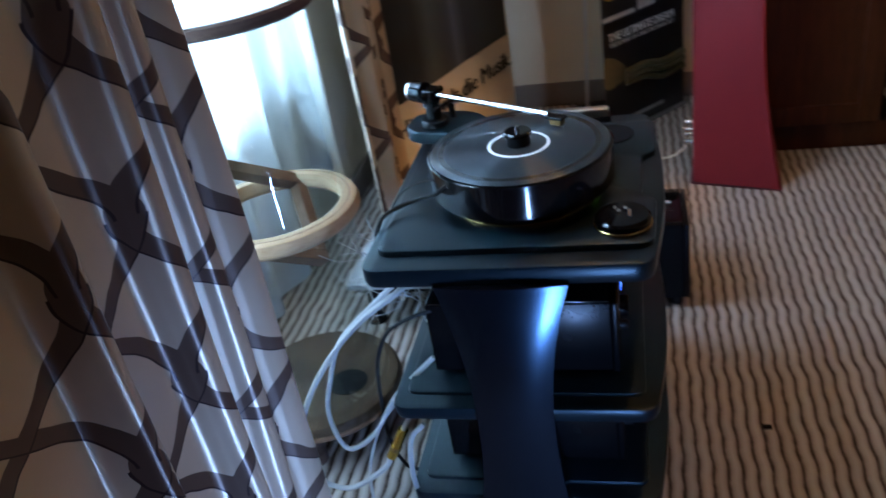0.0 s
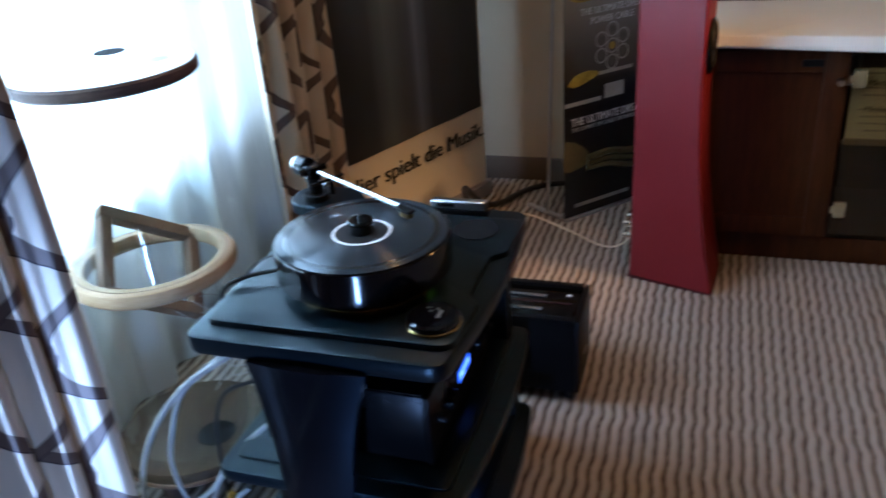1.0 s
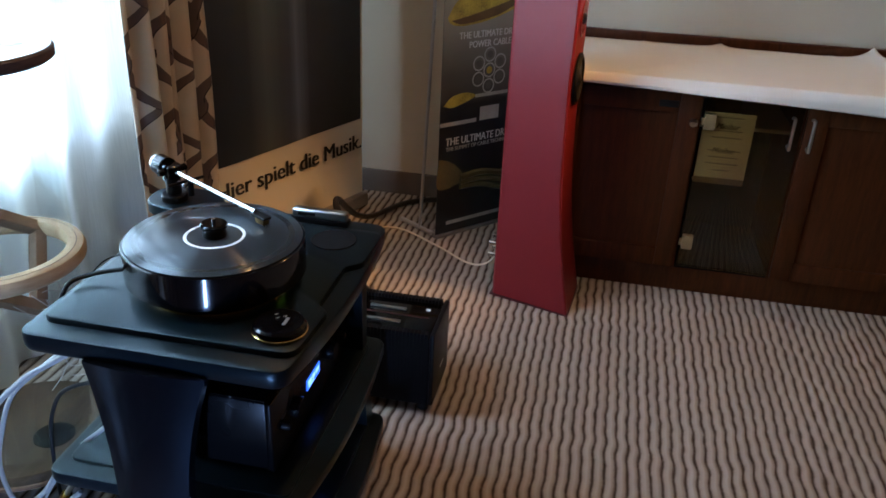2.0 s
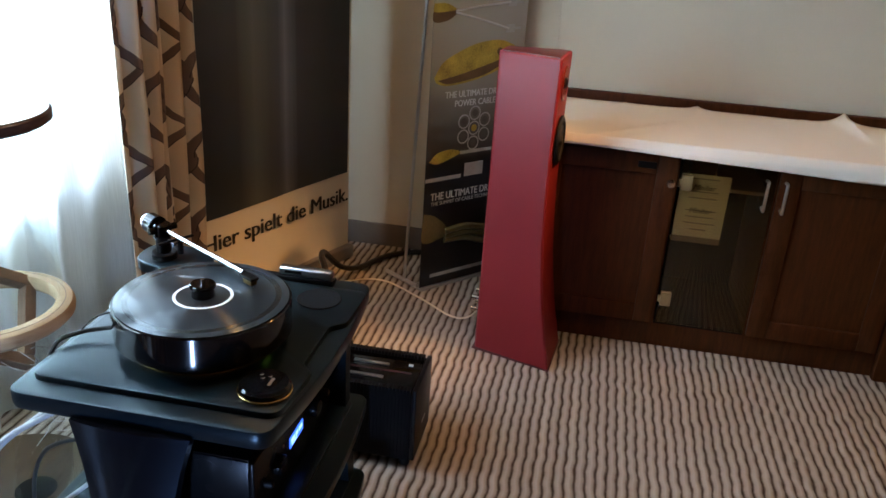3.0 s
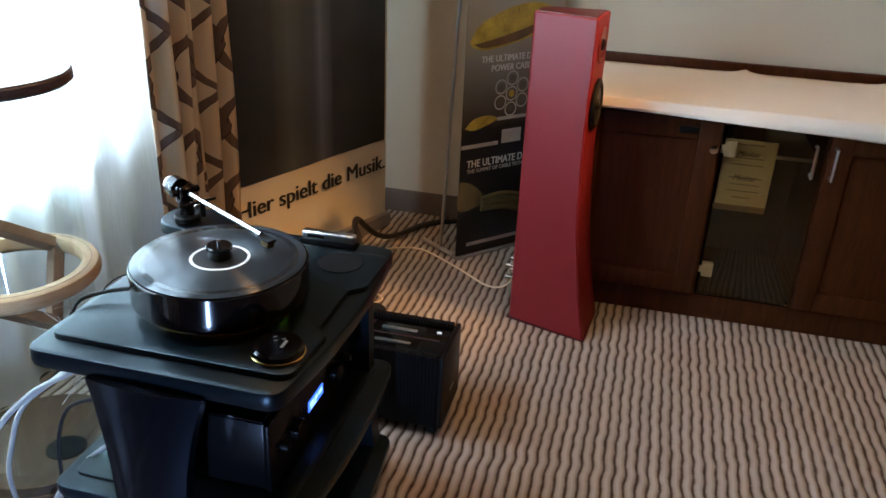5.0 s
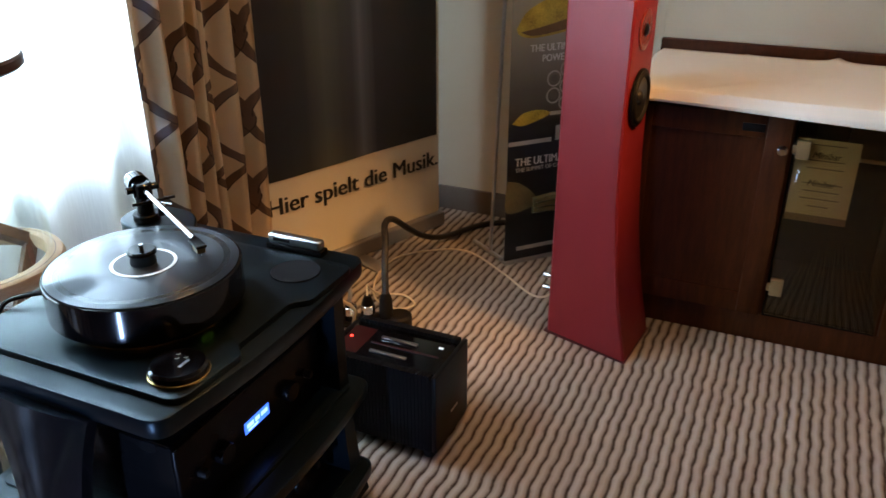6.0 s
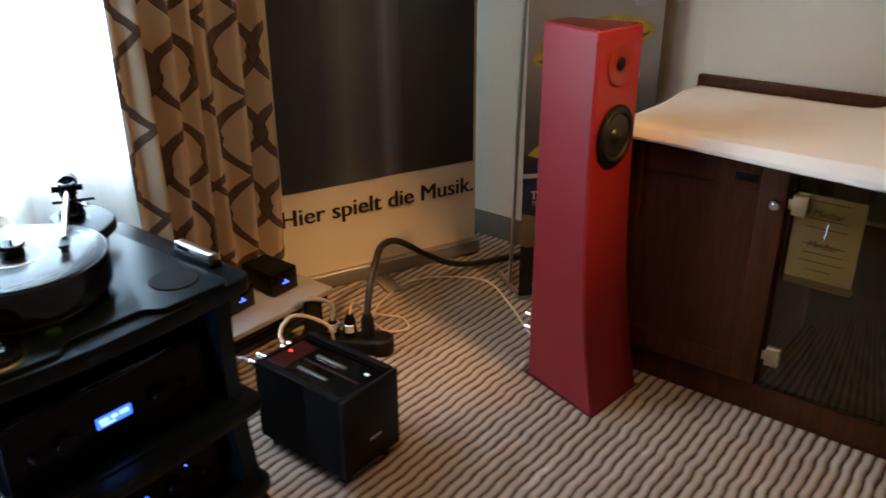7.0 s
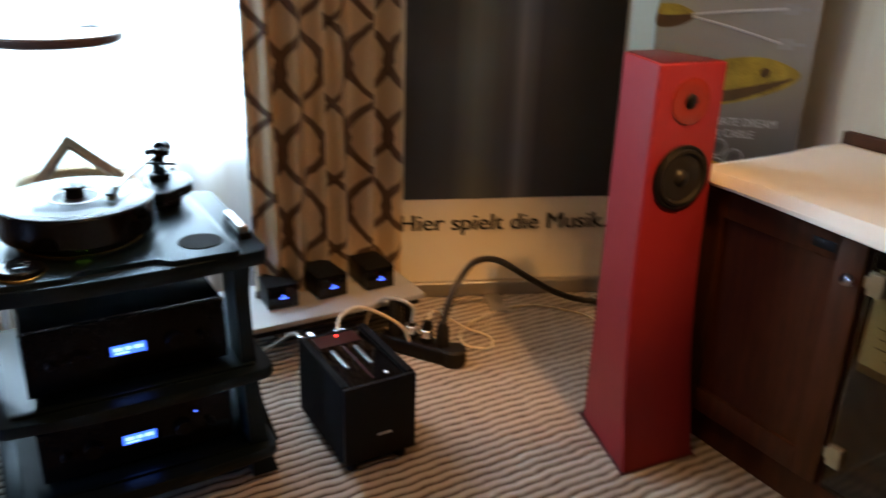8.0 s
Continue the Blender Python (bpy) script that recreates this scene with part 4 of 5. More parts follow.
def hifi_unit(name, z0, z1, label, lit):
    u = thing(name, (0.6, 1.755, z0), label, "amplifier", "units in the rack")
    x0, x1, y0, y1 = 0.425, 0.736, 1.553, 1.957
    part("body", cube((x0, y0 + 0.004, z0 + 0.012), (x1, y1 - 0.004, z1 - 0.002), 0.003), M_FRONT, u)
    f = part("front_plate", cube((x1, y0, z0 + 0.010), (x1 + 0.012, y1, z1), 0.004, 3), M_FRONT, u)
    zc = (z0 + z1) / 2 + 0.002
    part("display", cube((x1 + 0.012, 1.716, zc - 0.011), (x1 + 0.0135, 1.786, zc + 0.012), 0.0004, 1), M_DISPLAY, f, "glowing blue display")
    rot = Matrix.Rotation(radians(90), 4, "Y")
    for y, rad in ((1.655, 0.019), (1.845, 0.019), (1.905, 0.008), (1.60, 0.008)):
        part("knob", lathe([(0, 0), (rad, 0), (rad, 0.012), (rad - 0.002, 0.015), (0, 0.015)], (x1 + 0.012, y, zc), 28, rot), M_FRONT if rad > 0.01 else M_BLACK, f)
    for k in range(lit):
        part("indicator", lathe([(0, 0), (0.002, 0), (0.002, 0.0015), (0, 0.002)], (x1 + 0.012, 1.875 + 0.012 * k, zc + 0.03), 10, rot), M_BLUE, f, "tiny blue light")
    part("lid", cube((x0 + 0.002, y0 + 0.006, z1 - 0.002), (x1 - 0.001, y1 - 0.006, z1 + 0.001), 0.0012), M_LIDGLOSS, u, "glossy black lid")
    for k, (a, b, h) in enumerate(((1.722, 1.740, 0.004), (1.745, 1.757, 0.004), (1.762, 1.780, 0.004), (1.724, 1.752, 0.002))):
        zz = zc + (0.003 if k < 3 else -0.006)
        part("printed_bar", cube((x1 + 0.0136, a, zz - h), (x1 + 0.0141, b, zz + h)), M_GLYPH, f)
    for x in (x0 + 0.04, x1 - 0.04):
        for y in (y0 + 0.05, y1 - 0.05):
            part("foot", disc((x, y, 0), 0.016, z0, z0 + 0.0125, 0.002, 18), M_RUBBER, u)
    for y in (1.62, 1.70, 1.80, 1.88):
        part("socket", rod((x0, y, zc), (x0 - 0.018, y, zc), 0.008, 12), M_CHROME, u)


hifi_unit("preamplifier", 0.298, 0.452, "black preamplifier with glowing blue display on middle shelf", 0)
hifi_unit("integrated_amplifier", 0.090, 0.222, "black amplifier with glowing blue display on bottom shelf", 1)


# ---- turntable ----
TC = Vector((0.595, 1.706, 0))
PZ = 0.574


def turntable():
    t = thing("turntable", (TC.x, TC.y, PZ), "black turntable with heavy platter and long silver tonearm", "turntable")
    out = [(0.374, 1.518), (0.808, 1.518), (0.815, 1.655), (0.793, 1.675), (0.793, 1.818), (0.820, 1.842), (0.822, 1.985), (0.374, 1.985)]
    part("base_plate", slab(rounded(out, [0.025, 0.03, 0.008, 0.008, 0.01, 0.012, 0.025, 0.025], 5), PZ, PZ + 0.011, 0.003), M_SATIN, t, "black satin base plate with notched edge")
    z = PZ + 0.011
    part("sub_base", lathe([(0, z), (0.122, z), (0.126, z + 0.003), (0.126, z + 0.022), (0, z + 0.022)], TC, 64), M_GLOSS, t)
    part("trim_ring", ring(TC, 0.120, 0.1285, z, z + 0.005, 0.001), M_BRASS, t, "polished metal ring")
    pl = part("platter", lathe([(0, z + 0.022), (0.151, z + 0.022), (0.155, z + 0.026), (0.155, z + 0.0835), (0.1535, z + 0.085), (0, z + 0.085)], TC, 96), M_GLOSS, t, "thick glossy black platter")
    part("spindle", rod((TC.x, TC.y, z + 0.08), (TC.x, TC.y, z + 0.12), 0.0036), M_CHROME, pl)
    # status lights
    for k in (0, 1):
        a = radians(-8 + 6 * k)
        c = TC + Vector((0.1265 * math.cos(a), 0.1265 * math.sin(a), z + 0.016))
        part("indicator", cube((c.x - 0.0015, c.y - 0.004, c.z - 0.003), (c.x + 0.0012, c.y + 0.004, c.z + 0.002), 0.0004, 1), M_GREEN, t, "small green light")
    # arm board
    pod = rounded([(0.345, 1.885), (0.50, 1.855), (0.53, 1.90), (0.47, 1.985), (0.345, 1.985)], [0.045, 0.02, 0.02, 0.045, 0.045], 8)
    bd = part("arm_board", slab(pod, z + 0.026, z + 0.048, 0.004, 3), M_SATIN, t, "rounded black tonearm board")
    part("arm_board_post", disc((0.425, 1.93, 0), 0.030, z, z + 0.0265, 0.002), M_BLACK, bd)
    part("arm_board_brace", slab(rounded([(0.440, 1.800), (0.490, 1.800), (0.512, 1.900), (0.485, 1.945), (0.440, 1.935)], 0.012, 4), z + 0.002, z + 0.020, 0.003), M_GLOSS, bd)
    part("arm_board_post", disc((0.490, 1.905, 0), 0.014, z + 0.019, z + 0.0265, 0.001, 24), M_BLACK, bd)
    piv = Vector((0.405, 1.915, z + 0.112))
    head = Vector((0.640, 1.779, z + 0.108))
    d = (head - piv).normalized()
    arm = part("tonearm", rod(piv - d * 0.01, head, 0.0050, 16), M_CHROME, t, "long polished silver arm tube")
    part("arm_pillar", join(disc((piv.x, piv.y, 0), 0.026, z + 0.048, z + 0.062, 0.002), disc((piv.x, piv.y, 0), 0.015, z + 0.062, z + 0.100, 0.002)), M_BLACK, arm)
    part("bearing", join(disc((piv.x, piv.y, 0), 0.018, z + 0.096, z + 0.124, 0.003, 28), rod(piv + Vector((d.y, -d.x, 0)) * 0.03, piv - Vector((d.y, -d.x, 0)) * 0.03, 0.007, 16)), M_GLOSS, arm)
    cw = piv - d * 0.028
    part("counterweight", join(rod(cw + d * 0.012, cw - d * 0.016, 0.021, 32), rod(piv, cw, 0.006)), M_GLOSS, arm)
    part("weight_cap", rod(cw - d * 0.016, cw - d * 0.024, 0.0185, 32), M_CHROME, arm, "silver end cap")
    side = Vector((-d.y, d.x, 0))
    part("arm_lift", join(rod(piv + d * 0.03 + side * 0.02 - Vector((0, 0, 0.05)), piv + d * 0.03 + side * 0.02 - Vector((0, 0, 0.02)), 0.006, 12), rod(piv + d * 0.03 - side * 0.03 - Vector((0, 0, 0.018)), piv + d * 0.03 + side * 0.05 - Vector((0, 0, 0.018)), 0.003, 10)), M_BLACK, arm)
    for k in range(3):
        q = piv + side * (0.025 - 0.02 * k) - d * 0.008 - Vector((0, 0, 0.045 - 0.012 * k))
        part("adjuster", rod(q, q + side * 0.008 + Vector((0, 0, 0.004)), 0.005, 12), M_CHROME, arm)
    part("bias_rod", rod(piv + d * 0.012 - Vector((0, 0, 0.02)), piv + d * 0.055 + side * 0.035 - Vector((0, 0, 0.022)), 0.0012, 8), M_STEEL, arm)
    hs = Matrix.LocRotScale(head, Euler((0, 0, math.atan2(d.y, d.x))), None)
    part("headshell", cube((-0.004, -0.009, -0.006), (0.034, 0.009, -0.001), 0.001, 1, hs), M_BLACK, arm)
    part("cartridge", cube((0.006, -0.007, -0.0165), (0.030, 0.007, -0.006), 0.001, 1, hs), M_BRONZE, arm, "dark bronze cartridge")
    part("stylus", rod(hs @ Vector((0.026, 0, -0.016)), hs @ Vector((0.028, 0, -0.0205)), 0.0008, 6), M_STEEL, arm)
    # control puck and spare arm pad
    pk = (0.762, 1.577, 0)
    c = part("control_puck", lathe([(0, z), (0.040, z), (0.043, z + 0.004), (0.043, z + 0.014), (0.039, z + 0.018), (0, z + 0.0185)], pk, 48), M_GLOSS, t, "round black speed control")
    part("puck_rim", ring(pk, 0.041, 0.0455, z + 0.001, z + 0.006, 0.001), M_BRASS, c, "brass rim")
    for k, (dx, dy) in enumerate(((-0.012, 0.012), (-0.006, 0.002), (0.004, 0.010))):
        part("button", disc((pk[0] + dx, pk[1] + dy + 0.004, 0), 0.0036, z + 0.018, z + 0.0215, 0.0006, 16), M_CHROME, c)
    part("printed_bar", cube((pk[0] + 0.008, pk[1] - 0.010, z + 0.0182), (pk[0] + 0.013, pk[1] + 0.012, z + 0.0190)), M_STEEL, c)
    part("blank_pad", disc((0.737, 1.920, 0), 0.045, z, z + 0.0022, 0.0006, 48), M_MATT, t, "round matt black cover")
    part("signal_lead", tube([(0.47, 1.655, z + 0.03), (0.43, 1.66, z + 0.02), (0.385, 1.64, z + 0.013), (0.36, 1.61, z + 0.002), (0.345, 1.60, z - 0.06), (0.36, 1.62, 0.44)], 0.004, 10), M_RUBBER, t)
    part("earth_lead", tube([(0.48, 1.72, z + 0.025), (0.41, 1.715, z + 0.022), (0.37, 1.69, z + 0.004), (0.35, 1.66, z - 0.05), (0.37, 1.66, 0.45)], 0.0016, 8), M_RUBBER, t)


turntable()


def vinyl_record():
    z = PZ + 0.011 + 0.0855
    bm = lathe([(0.003, 0.0), (0.149, 0.0), (0.1505, 0.001), (0.149, 0.002), (0.055, 0.0016), (0.003, 0.002)], (0, 0, 0), 128)
    ob = new("vinyl_record", mesh_of("vinyl_record", bm, M_VINYL))
    ob.location = (TC.x, TC.y, z)
    ORIGIN[ob] = Vector(ob.location)
    tagged(ob, "black vinyl record with fine grooves on the platter", "record")
    at = (TC.x, TC.y, 0)
    part("label", ring(at, 0.004, 0.0475, z + 0.0017, z + 0.0024, 0.0002), M_LABEL, ob, "black paper label")
    part("label_ring", ring(at, 0.0470, 0.0525, z + 0.0017, z + 0.0027, 0.0002), M_RING, ob, "thin white ring")
    z += 0.0024
    k = thing("record_clamp", (TC.x, TC.y, z), "small black record clamp on the spindle", "clamp")
    part("skirt", lathe([(0.005, z), (0.020, z), (0.021, z + 0.002), (0.019, z + 0.016), (0.005, z + 0.016)], at, 32), M_BLACK, k)
    part("cap", lathe([(0.0, z + 0.0245), (0.021, z + 0.0245), (0.0235, z + 0.022), (0.0235, z + 0.018), (0.019, z + 0.016)], at, 32), M_GLOSS, k)


vinyl_record()

b = thing("record_brush", (0.675, 2.015, PZ), "silver-topped carbon record brush lying on the rack", "brush")
part("pad", cube((0.612, 2.004, PZ), (0.738, 2.030, PZ + 0.012), 0.002), M_BLACK, b)
bb = part("back", cube((0.617, 2.005, PZ + 0.012), (0.735, 2.026, PZ + 0.031), 0.005, 3), M_STEEL, b, "brushed silver back")
part("printed_bar", cube((0.63, 2.0045, PZ + 0.018), (0.668, 2.0052, PZ + 0.025)), M_MATT, bb)


# ---- power amplifier on the carpet ----
def power_amp():
    x0, x1, y0, y1, z0, z1 = 0.606, 0.900, 2.172, 2.357, 0.030, 0.236
    a = thing("power_amplifier", (0.75, 2.265, 0), "compact black power amplifier with red lit top on carpet", "amplifier")
    part("body", cube((x0 + 0.01, y0 + 0.0015, z0), (x1 - 0.012, y1 - 0.0015, z1 - 0.010), 0.001), M_MATT, a)
    f = part("front_plate", cube((x1 - 0.012, y0, z0), (x1, y1, z1), 0.003), M_BLACK, a)
    part("badge", cube((x1, 2.255, 0.092), (x1 + 0.0015, 2.292, 0.098), 0.0004, 1), M_STEEL, f, "small metal badge")
    part("back_plate", cube((x0, y0 + 0.016, z0), (x0 + 0.010, y1 - 0.016, z1 - 0.006), 0.002), M_BLACK, a)
    n = 30
    for ya, yb in ((y0, y0 + 0.018), (y1 - 0.018, y1)):
        for k in range(n):
            x = x0 + 0.006 + (x1 - x0 - 0.022) * k / n
            part("fin", cube((x, ya, z0), (x + 0.0076, yb, z1)), M_MATT, a, smooth=False)
    zt = z1 - 0.010
    t = part("top_panel", cube((x0 + 0.012, y0 + 0.022, zt), (x1 - 0.014, y1 - 0.022, zt + 0.003), 0.001), M_GLOSS, a, "glossy black top panel")
    yc = 2.265
    part("red_plate", cube((x0 + 0.016, yc - 0.062, zt + 0.003), (x0 + 0.075, yc + 0.05, zt + 0.0045), 0.0005, 1), M_REDPLATE, t, "dark red plate")
    part("red_strip", cube((x0 + 0.085, yc - 0.008, zt + 0.003), (x1 - 0.035, yc - 0.001, zt + 0.0045), 0.0005, 1), M_REDPLATE, t, "dark red strip")
    for y in (yc - 0.040, yc + 0.022):
        part("silver_bar", cube((x0 + 0.10, y - 0.005, zt + 0.003), (x0 + 0.195, y + 0.005, zt + 0.008), 0.002), M_STEEL, t, "brushed silver bar")
    part("power_light", lathe([(0, 0.003), (0.004, 0.003), (0.0035, 0.006), (0, 0.0068)], (0.636, yc, zt), 16), M_REDLED, t, "glowing red light")
    part("label_plate", cube((x1 - 0.05, yc + 0.03, zt + 0.003), (x1 - 0.038, yc + 0.038, zt + 0.006), 0.0005, 1), M_RING, t)
    for x in (x0 + 0.03, x1 - 0.03):
        for y in (y0 + 0.028, y1 - 0.028):
            part("foot", disc((x, y, 0), 0.014, 0, z0, 0.002, 20), M_RUBBER, a)
    for y, z in ((2.20, 0.205), (2.225, 0.212), (2.30, 0.20), (2.32, 0.20)):
        part("terminal", join(rod((x0, y, z), (x0 - 0.016, y, z), 0.006, 12), rod((x0 - 0.014, y, z), (x0 - 0.040, y - 0.004, z + 0.002), 0.0085, 14)), M_CHROME, a, "silver cable plug")


power_amp()


# ---- low stand with three small boxes ----
def low_stand():
    s = thing("low_stand", (0.22, 2.40, 0), "low black stand with a grey stone-like top", "stand")
    part("top", cube((0.055, 2.09, 0.128), (0.348, 2.690, 0.145), 0.003), M_STONE, s, "smooth grey slab")
    part("carrier", cube((0.075, 2.11, 0.106), (0.335, 2.675, 0.128), 0.002), M_BLACK, s)
    for x in (0.10, 0.31):
        for y in (2.14, 2.65):
            part("leg", join(disc((x, y, 0), 0.016, 0.008, 0.106, 0.002, 20), disc((x, y, 0), 0.026, 0, 0.010, 0.002, 20)), M_BLACK, s)


low_stand()


def small_box():
    x0, x1, y0, y1, z0, z1 = 0.125, 0.262, 2.528, 2.624, 0.145, 0.219
    b = thing("power_supply", (0.19, 2.576, 0.145), "small black power supply with blue light on grey stand", "power supply", "small boxes on the stand")
    part("body", cube((x0, y0 + 0.002, z0 + 0.006), (x1 - 0.006, y1 - 0.002, z1 - 0.001), 0.002), M_BLACK, b)
    part("cover", cube((x0 - 0.002, y0, z1 - 0.004), (x1 - 0.003, y1, z1), 0.0015), M_MATT, b)
    f = part("front_plate", cube((x1 - 0.006, y0, z0 + 0.004), (x1, y1, z1 - 0.004), 0.002), M_GLOSS, b)
    rot = Matrix.Rotation(radians(90), 4, "Y")
    part("light", lathe([(0, 0), (0.003, 0), (0.0025, 0.002), (0, 0.0025)], (x1, 2.578, 0.187), 12, rot), M_BLUE, f, "tiny blue light")
    part("printed_bar", cube((x1, 2.566, 0.178), (x1 + 0.0006, 2.590, 0.181)), M_BLUE, f, "faint blue mark")
    for x in (x0 + 0.02, x1 - 0.025):
        for y in (y0 + 0.015, y1 - 0.015):
            part("foot", disc((x, y, 0), 0.006, z0, z0 + 0.007, 0.001, 12), M_RUBBER, b)
    return b


box1 = small_box()
copy_thing(box1, pose(0.184, 2.414, 0.145, 0, 0, 4))
copy_thing(box1, pose(0.186, 2.262, 0.145, 0, 0, -3))


# ---- power strip, plugs and cables ----
def power_strip():
    p = thing("power_strip", (0.47, 2.62, 0), "black power strip with silver and black plugs", "power strip")
    m = Matrix.LocRotScale((0.475, 2.630, 0), Euler((0, 0, radians(32))), None)
    part("housing", cube((-0.155, -0.036, 0.0), (0.105, 0.036, 0.048), 0.010, 3, m), M_BLACK, p)
    part("end_cap", lathe([(0, 0), (0.036, 0), (0.038, 0.006), (0.038, 0.046), (0.032, 0.052), (0, 0.052)], m @ Vector((0.088, 0, 0)), 32), M_RUBBER, p)
    for k, (u, top, r, mat) in enumerate(((-0.115, 0.165, 0.022, M_RUBBER), (-0.055, 0.098, 0.017, M_STEEL), (-0.003, 0.120, 0.017, M_STEEL), (0.05, 0.125, 0.019, M_RUBBER))):
        q = m @ Vector((u, 0, 0))
        g = part("plug", lathe([(0, 0.046), (r, 0.046), (r + 0.002, 0.055), (r, top - 0.02), (r * 0.6, top), (0, top)], (q.x, q.y, 0), 24), M_RUBBER if mat is M_RUBBER else M_BLACK, p, "black mains plug")
        if mat is M_STEEL:
            part("sleeve", ring((q.x, q.y, 0), r - 0.004, r + 0.0045, 0.065, 0.092, 0.002, 24), M_CHROME, g, "chrome sleeve")
    return m


pm = power_strip()


def cable(name, pts, r, mat, label, group=""):
    return solid(name, tube(pts, r, 10, 12), mat, label, "cable", group)


cable("mains_cable", [pm @ Vector((0.05, 0, 0.12)), (0.500, 2.690, 0.19), (0.475, 2.745, 0.245), (0.435, 2.82, 0.262), (0.41, 2.92, 0.235), (0.400, 3.06, 0.14), (0.405, 3.17, 0.07), (0.43, 3.29, 0.025), (0.50, 3.46, 0.013), (0.62, 3.54, 0.012), (0.80, 3.55, 0.012), (0.95, 3.53, 0.012)],
      0.0105, M_BLACKCABLE, "thick black braided mains cable arching over the carpet")
cable("speaker_cable", [pm @ Vector((-0.003, 0, 0.118)), (0.455, 2.66, 0.135), (0.43, 2.72, 0.09), (0.42, 2.80, 0.03), (0.47, 2.86, 0.006), (0.53, 2.82, 0.006), (0.50, 2.75, 0.02), (0.40, 2.80, 0.012), (0.33, 2.95, 0.005), (0.33, 3.10, 0.005), (0.42, 3.20, 0.005), (0.54, 3.24, 0.005), (0.70, 3.14, 0.005), (0.84, 3.03, 0.006), (0.915, 2.965, 0.05), (0.955, 2.93, 0.125)],
      0.0032, M_CREAMCABLE, "thin cream speaker cable lying loosely on the carpet", "loose cables")
cable("mains_lead", [pm @ Vector((-0.055, 0, 0.096)), (0.43, 2.60, 0.15), (0.40, 2.565, 0.172), (0.36, 2.53, 0.16), (0.33, 2.50, 0.10), (0.30, 2.50, 0.03)],
      0.006, M_WHITECABLE, "pale braided lead bent down beside the stand", "loose cables")
cable("amplifier_lead", [(0.568, 2.30, 0.202), (0.535, 2.32, 0.225), (0.515, 2.38, 0.235), (0.50, 2.46, 0.19), (0.48, 2.54, 0.12), (0.45, 2.58, 0.05)],
      0.005, M_CREAMCABLE, "cream lead from the power amplifier to strip", "loose cables")
cable("signal_cable", [(0.568, 2.198, 0.207), (0.52, 2.19, 0.20), (0.47, 2.15, 0.15), (0.44, 2.12, 0.12), (0.40, 2.08, 0.10)],
      0.005, M_WHITECABLE, "pale signal cable behind the power amplifier", "loose cables")
cable("interconnect_cable", [(0.47, 1.55, 0.512), (0.42, 1.53, 0.515), (0.385, 1.51, 0.50), (0.325, 1.50, 0.458), (0.258, 1.495, 0.386), (0.19, 1.50, 0.282), (0.145, 1.51, 0.170), (0.150, 1.515, 0.080), (0.212, 1.52, 0.042), (0.294, 1.52, 0.098), (0.318, 1.52, 0.138)],
      0.0052, M_WHITECABLE, "thick white braided interconnect looping beside the rack", "white loops")
cable("interconnect_cable", [(0.47, 1.575, 0.508), (0.40, 1.56, 0.506), (0.33, 1.545, 0.455), (0.265, 1.54, 0.39), (0.225, 1.54, 0.30), (0.203, 1.54, 0.215), (0.222, 1.54, 0.130), (0.285, 1.54, 0.17), (0.34, 1.55, 0.255), (0.42, 1.57, 0.33)],
      0.0046, M_WHITECABLE, "thick white braided interconnect looping beside the rack", "white loops")
cable("black_lead", [(0.435, 1.56, 0.440), (0.385, 1.55, 0.425), (0.345, 1.555, 0.39), (0.315, 1.56, 0.32), (0.305, 1.56, 0.22), (0.30, 1.57, 0.12), (0.32, 1.59, 0.03), (0.36, 1.62, 0.006)],
      0.0038, M_RUBBER, "thin black lead hanging behind the rack", "loose cables")
cable("white_lead", [(0.40, 1.50, 0.235), (0.372, 1.495, 0.20), (0.362, 1.492, 0.12), (0.366, 1.49, 0.05), (0.36, 1.48, 0.006), (0.30, 1.44, 0.004)],
      0.0050, M_WHITECABLE, "pale lead dropping to the carpet", "loose cables")
cable("white_lead", [(0.375, 1.60, 0.24), (0.31, 1.56, 0.20), (0.27, 1.54, 0.12), (0.255, 1.53, 0.05), (0.27, 1.50, 0.005), (0.33, 1.44, 0.004)],
      0.0030, M_WHITECABLE, "pale lead dropping to the carpet", "loose cables")
g = thing("gold_connector", (0.335, 1.522, 0.165), "gold-plated inline connector on the white cable", "connector")
part("barrel", tube([(0.316, 1.52, 0.132), (0.326, 1.521, 0.150), (0.342, 1.523, 0.182), (0.350, 1.524, 0.198)], 0.0098, 16, 4), M_GOLD, g)
part("collar", rod((0.326, 1.521, 0.150), (0.331, 1.5215, 0.160), 0.0112), M_BRASS, g)
part("tail", rod((0.350, 1.524, 0.198), (0.372, 1.527, 0.236), 0.0052), M_STEEL, g)

# frayed wires between the glass cylinder and the rack
rnd = random.Random(11)
wires = []
for k in range(46):
    p = Vector((rnd.uniform(0.30, 0.40), rnd.uniform(1.66, 1.80), rnd.uniform(0.36, 0.50)))
    q = [p]
    d = Vector((rnd.uniform(-1, 0.3), rnd.uniform(-1, 0.4), rnd.uniform(-0.6, 1.0))).normalized()
    for j in range(4):
        d = (d + Vector((rnd.uniform(-0.6, 0.6), rnd.uniform(-0.6, 0.6), rnd.uniform(-0.6, 0.6)))).normalized()
        q.append(q[-1] + d * rnd.uniform(0.015, 0.04))
    wires.append(tube(q, 0.0008, 5, 3))
solid("wire_tangle", join(*wires), M_WHITECABLE, "tangle of fine pale wires beside the glass cylinder", "wires", kind="stuff")


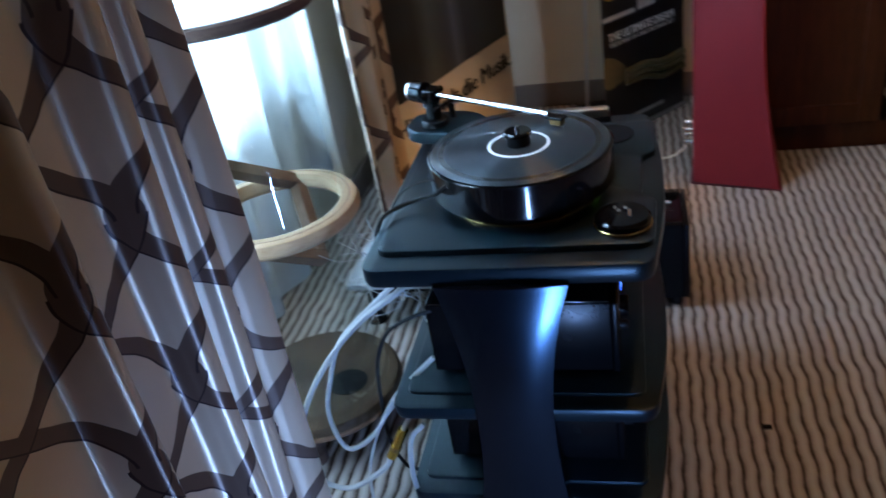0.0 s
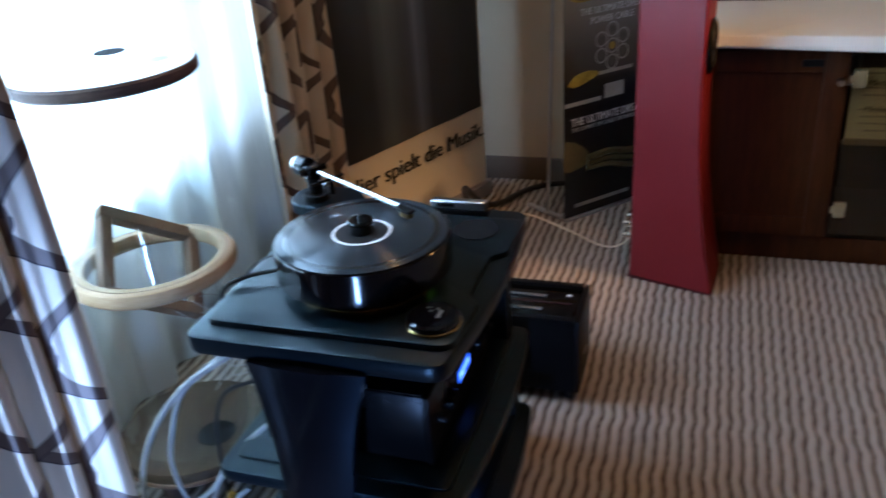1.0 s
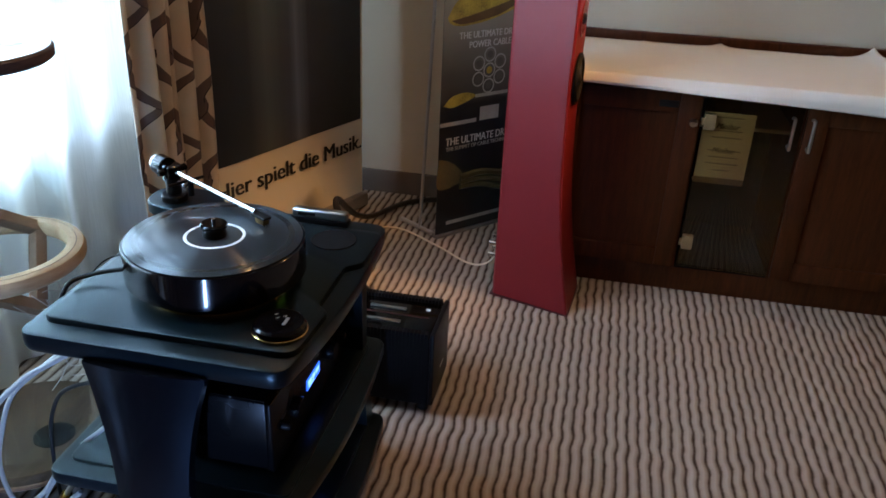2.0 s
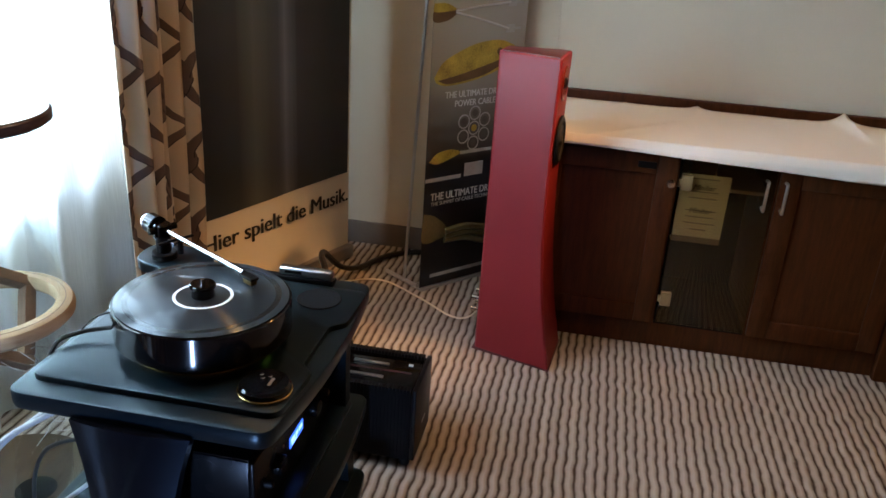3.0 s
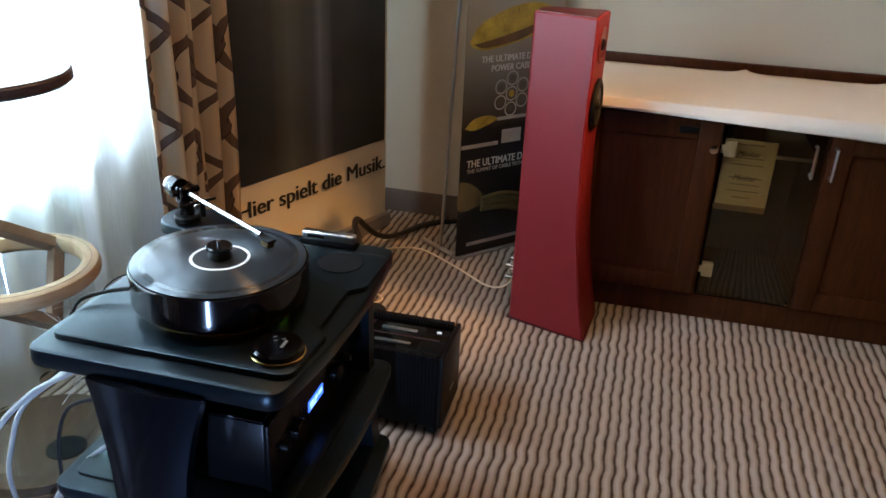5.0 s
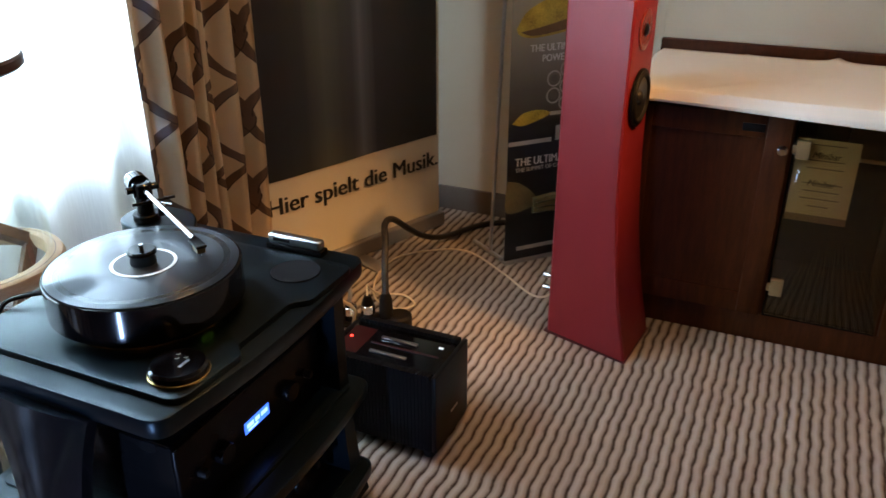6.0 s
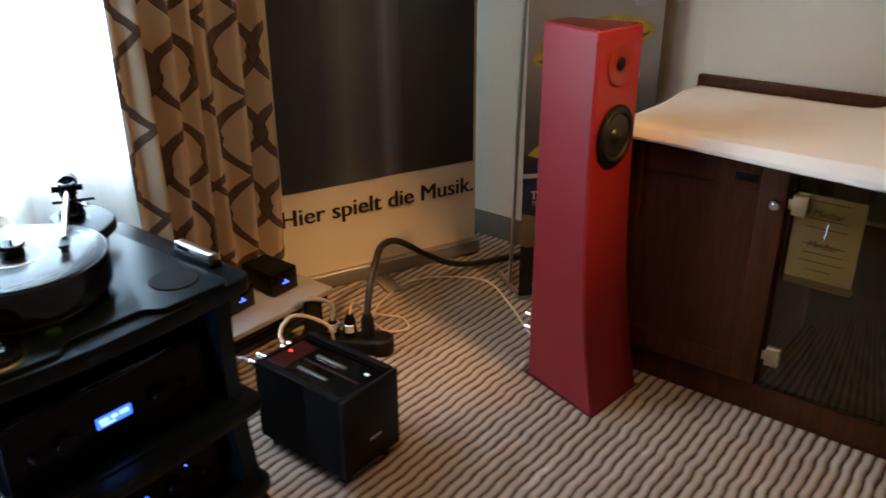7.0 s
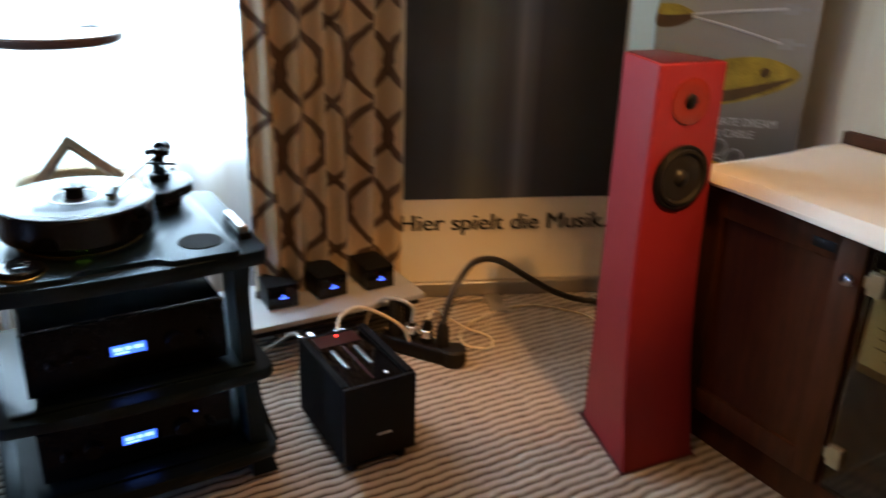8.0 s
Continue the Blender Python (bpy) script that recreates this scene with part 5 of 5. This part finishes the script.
# ---- glass cylinder with wooden discs ----
def glass_cylinder():
    at = (0.101, 1.751, 0)
    c = thing("glass_cylinder", at, "tall glass cylinder with wooden lid, ring and base", "display cylinder")
    lid = part("lid", lathe([(0, 0.924), (0.162, 0.924), (0.168, 0.929), (0.168, 0.944), (0.165, 0.948), (0, 0.948)], at, 96), M_DARKWOOD, c, "dark wooden lid with a round black inset")
    # top disc whose pale colour stands in for the mirrored window
    part("lid_top", disc(at, 0.1635, 0.948, 0.9495, 0.0005, 96), M_LIDTOP, lid, "glossy top, pale with the window's reflection put into its colour")
    part("inset", disc((0.040, 1.850, 0), 0.030, 0.9495, 0.9503, 0.0003, 32), M_MATT, lid, "round black inset")
    part("printed_mark", disc((0.185, 1.80, 0), 0.022, 0.9495, 0.9499, 0.0001, 24), M_STONE, lid, "faint round mark")
    g = part("glass_wall", ring(at, 0.1455, 0.1480, 0.130, 0.924, 0.0005, 96), M_GLASS, c, "clear glass wall")
    g.visible_shadow = False
    r = part("wooden_ring", lathe([(0.1300, 0.534), (0.1300, 0.553), (0.134, 0.5590), (0.1555, 0.5590), (0.162, 0.556), (0.1670, 0.545), (0.1660, 0.534), (0.158, 0.5260), (0.136, 0.5260), (0.1300, 0.534)], at, 96), M_BEECH, c, "pale wooden ring")
    part("inner_groove", ring(at, 0.1490, 0.1505, 0.5586, 0.5596, 0.0003, 96), M_DARKWOOD, r)
    base = part("base", lathe([(0, 0.100), (0.165, 0.100), (0.171, 0.106), (0.171, 0.124), (0.167, 0.130), (0, 0.130)], at, 96), M_BASEWOOD, c, "dark brown wooden base")
    part("base_rim", ring(at, 0.163, 0.1735, 0.098, 0.110, 0.002, 96), M_WALNUT, base)
    part("base_pad", disc((0.165, 1.735, 0), 0.042, 0.130, 0.1315, 0.0004, 40), M_MATT, base, "dark round pad")
    for k in range(3):
        a = radians(30 + 120 * k)
        part("foot", disc((at[0] + 0.12 * math.cos(a), at[1] + 0.12 * math.sin(a), 0), 0.022, 0, 0.100, 0.003, 20), M_DARKWOOD, c)
    # square frame that leans inside the ring
    tl, tr, br, bl = Vector((-0.003, 1.763, 0.642)), Vector((0.095, 1.889, 0.540)), Vector((0.157, 1.774, 0.422)), Vector((0.059, 1.648, 0.524))
    x, y = (tr - tl).normalized(), (bl - tl).normalized()
    n = x.cross(y)
    for a, b in ((tl, tr), (bl, br), (tl, bl), (tr, br)):
        d = (b - a).normalized()
        s = d.cross(n)
        m = Matrix.Identity(4)
        for i, col in enumerate((d, s, n, a)):
            m.col[i][:3] = col
        e = 0.012 if d.dot(x) > 0.9 else -0.012
        part("frame_bar", cube((-e, -0.012, -0.016), ((b - a).length + e, 0.012, 0.016), 0.0015, 1, m), M_WALNUT, c, "brown wooden frame bar")


glass_cylinder()

solid("floor_tag", cube((1.012, 1.748, 0.0005), (1.030, 1.760, 0.004), 0.001), M_MATT, "small dark scrap lying on the carpet", "scrap")
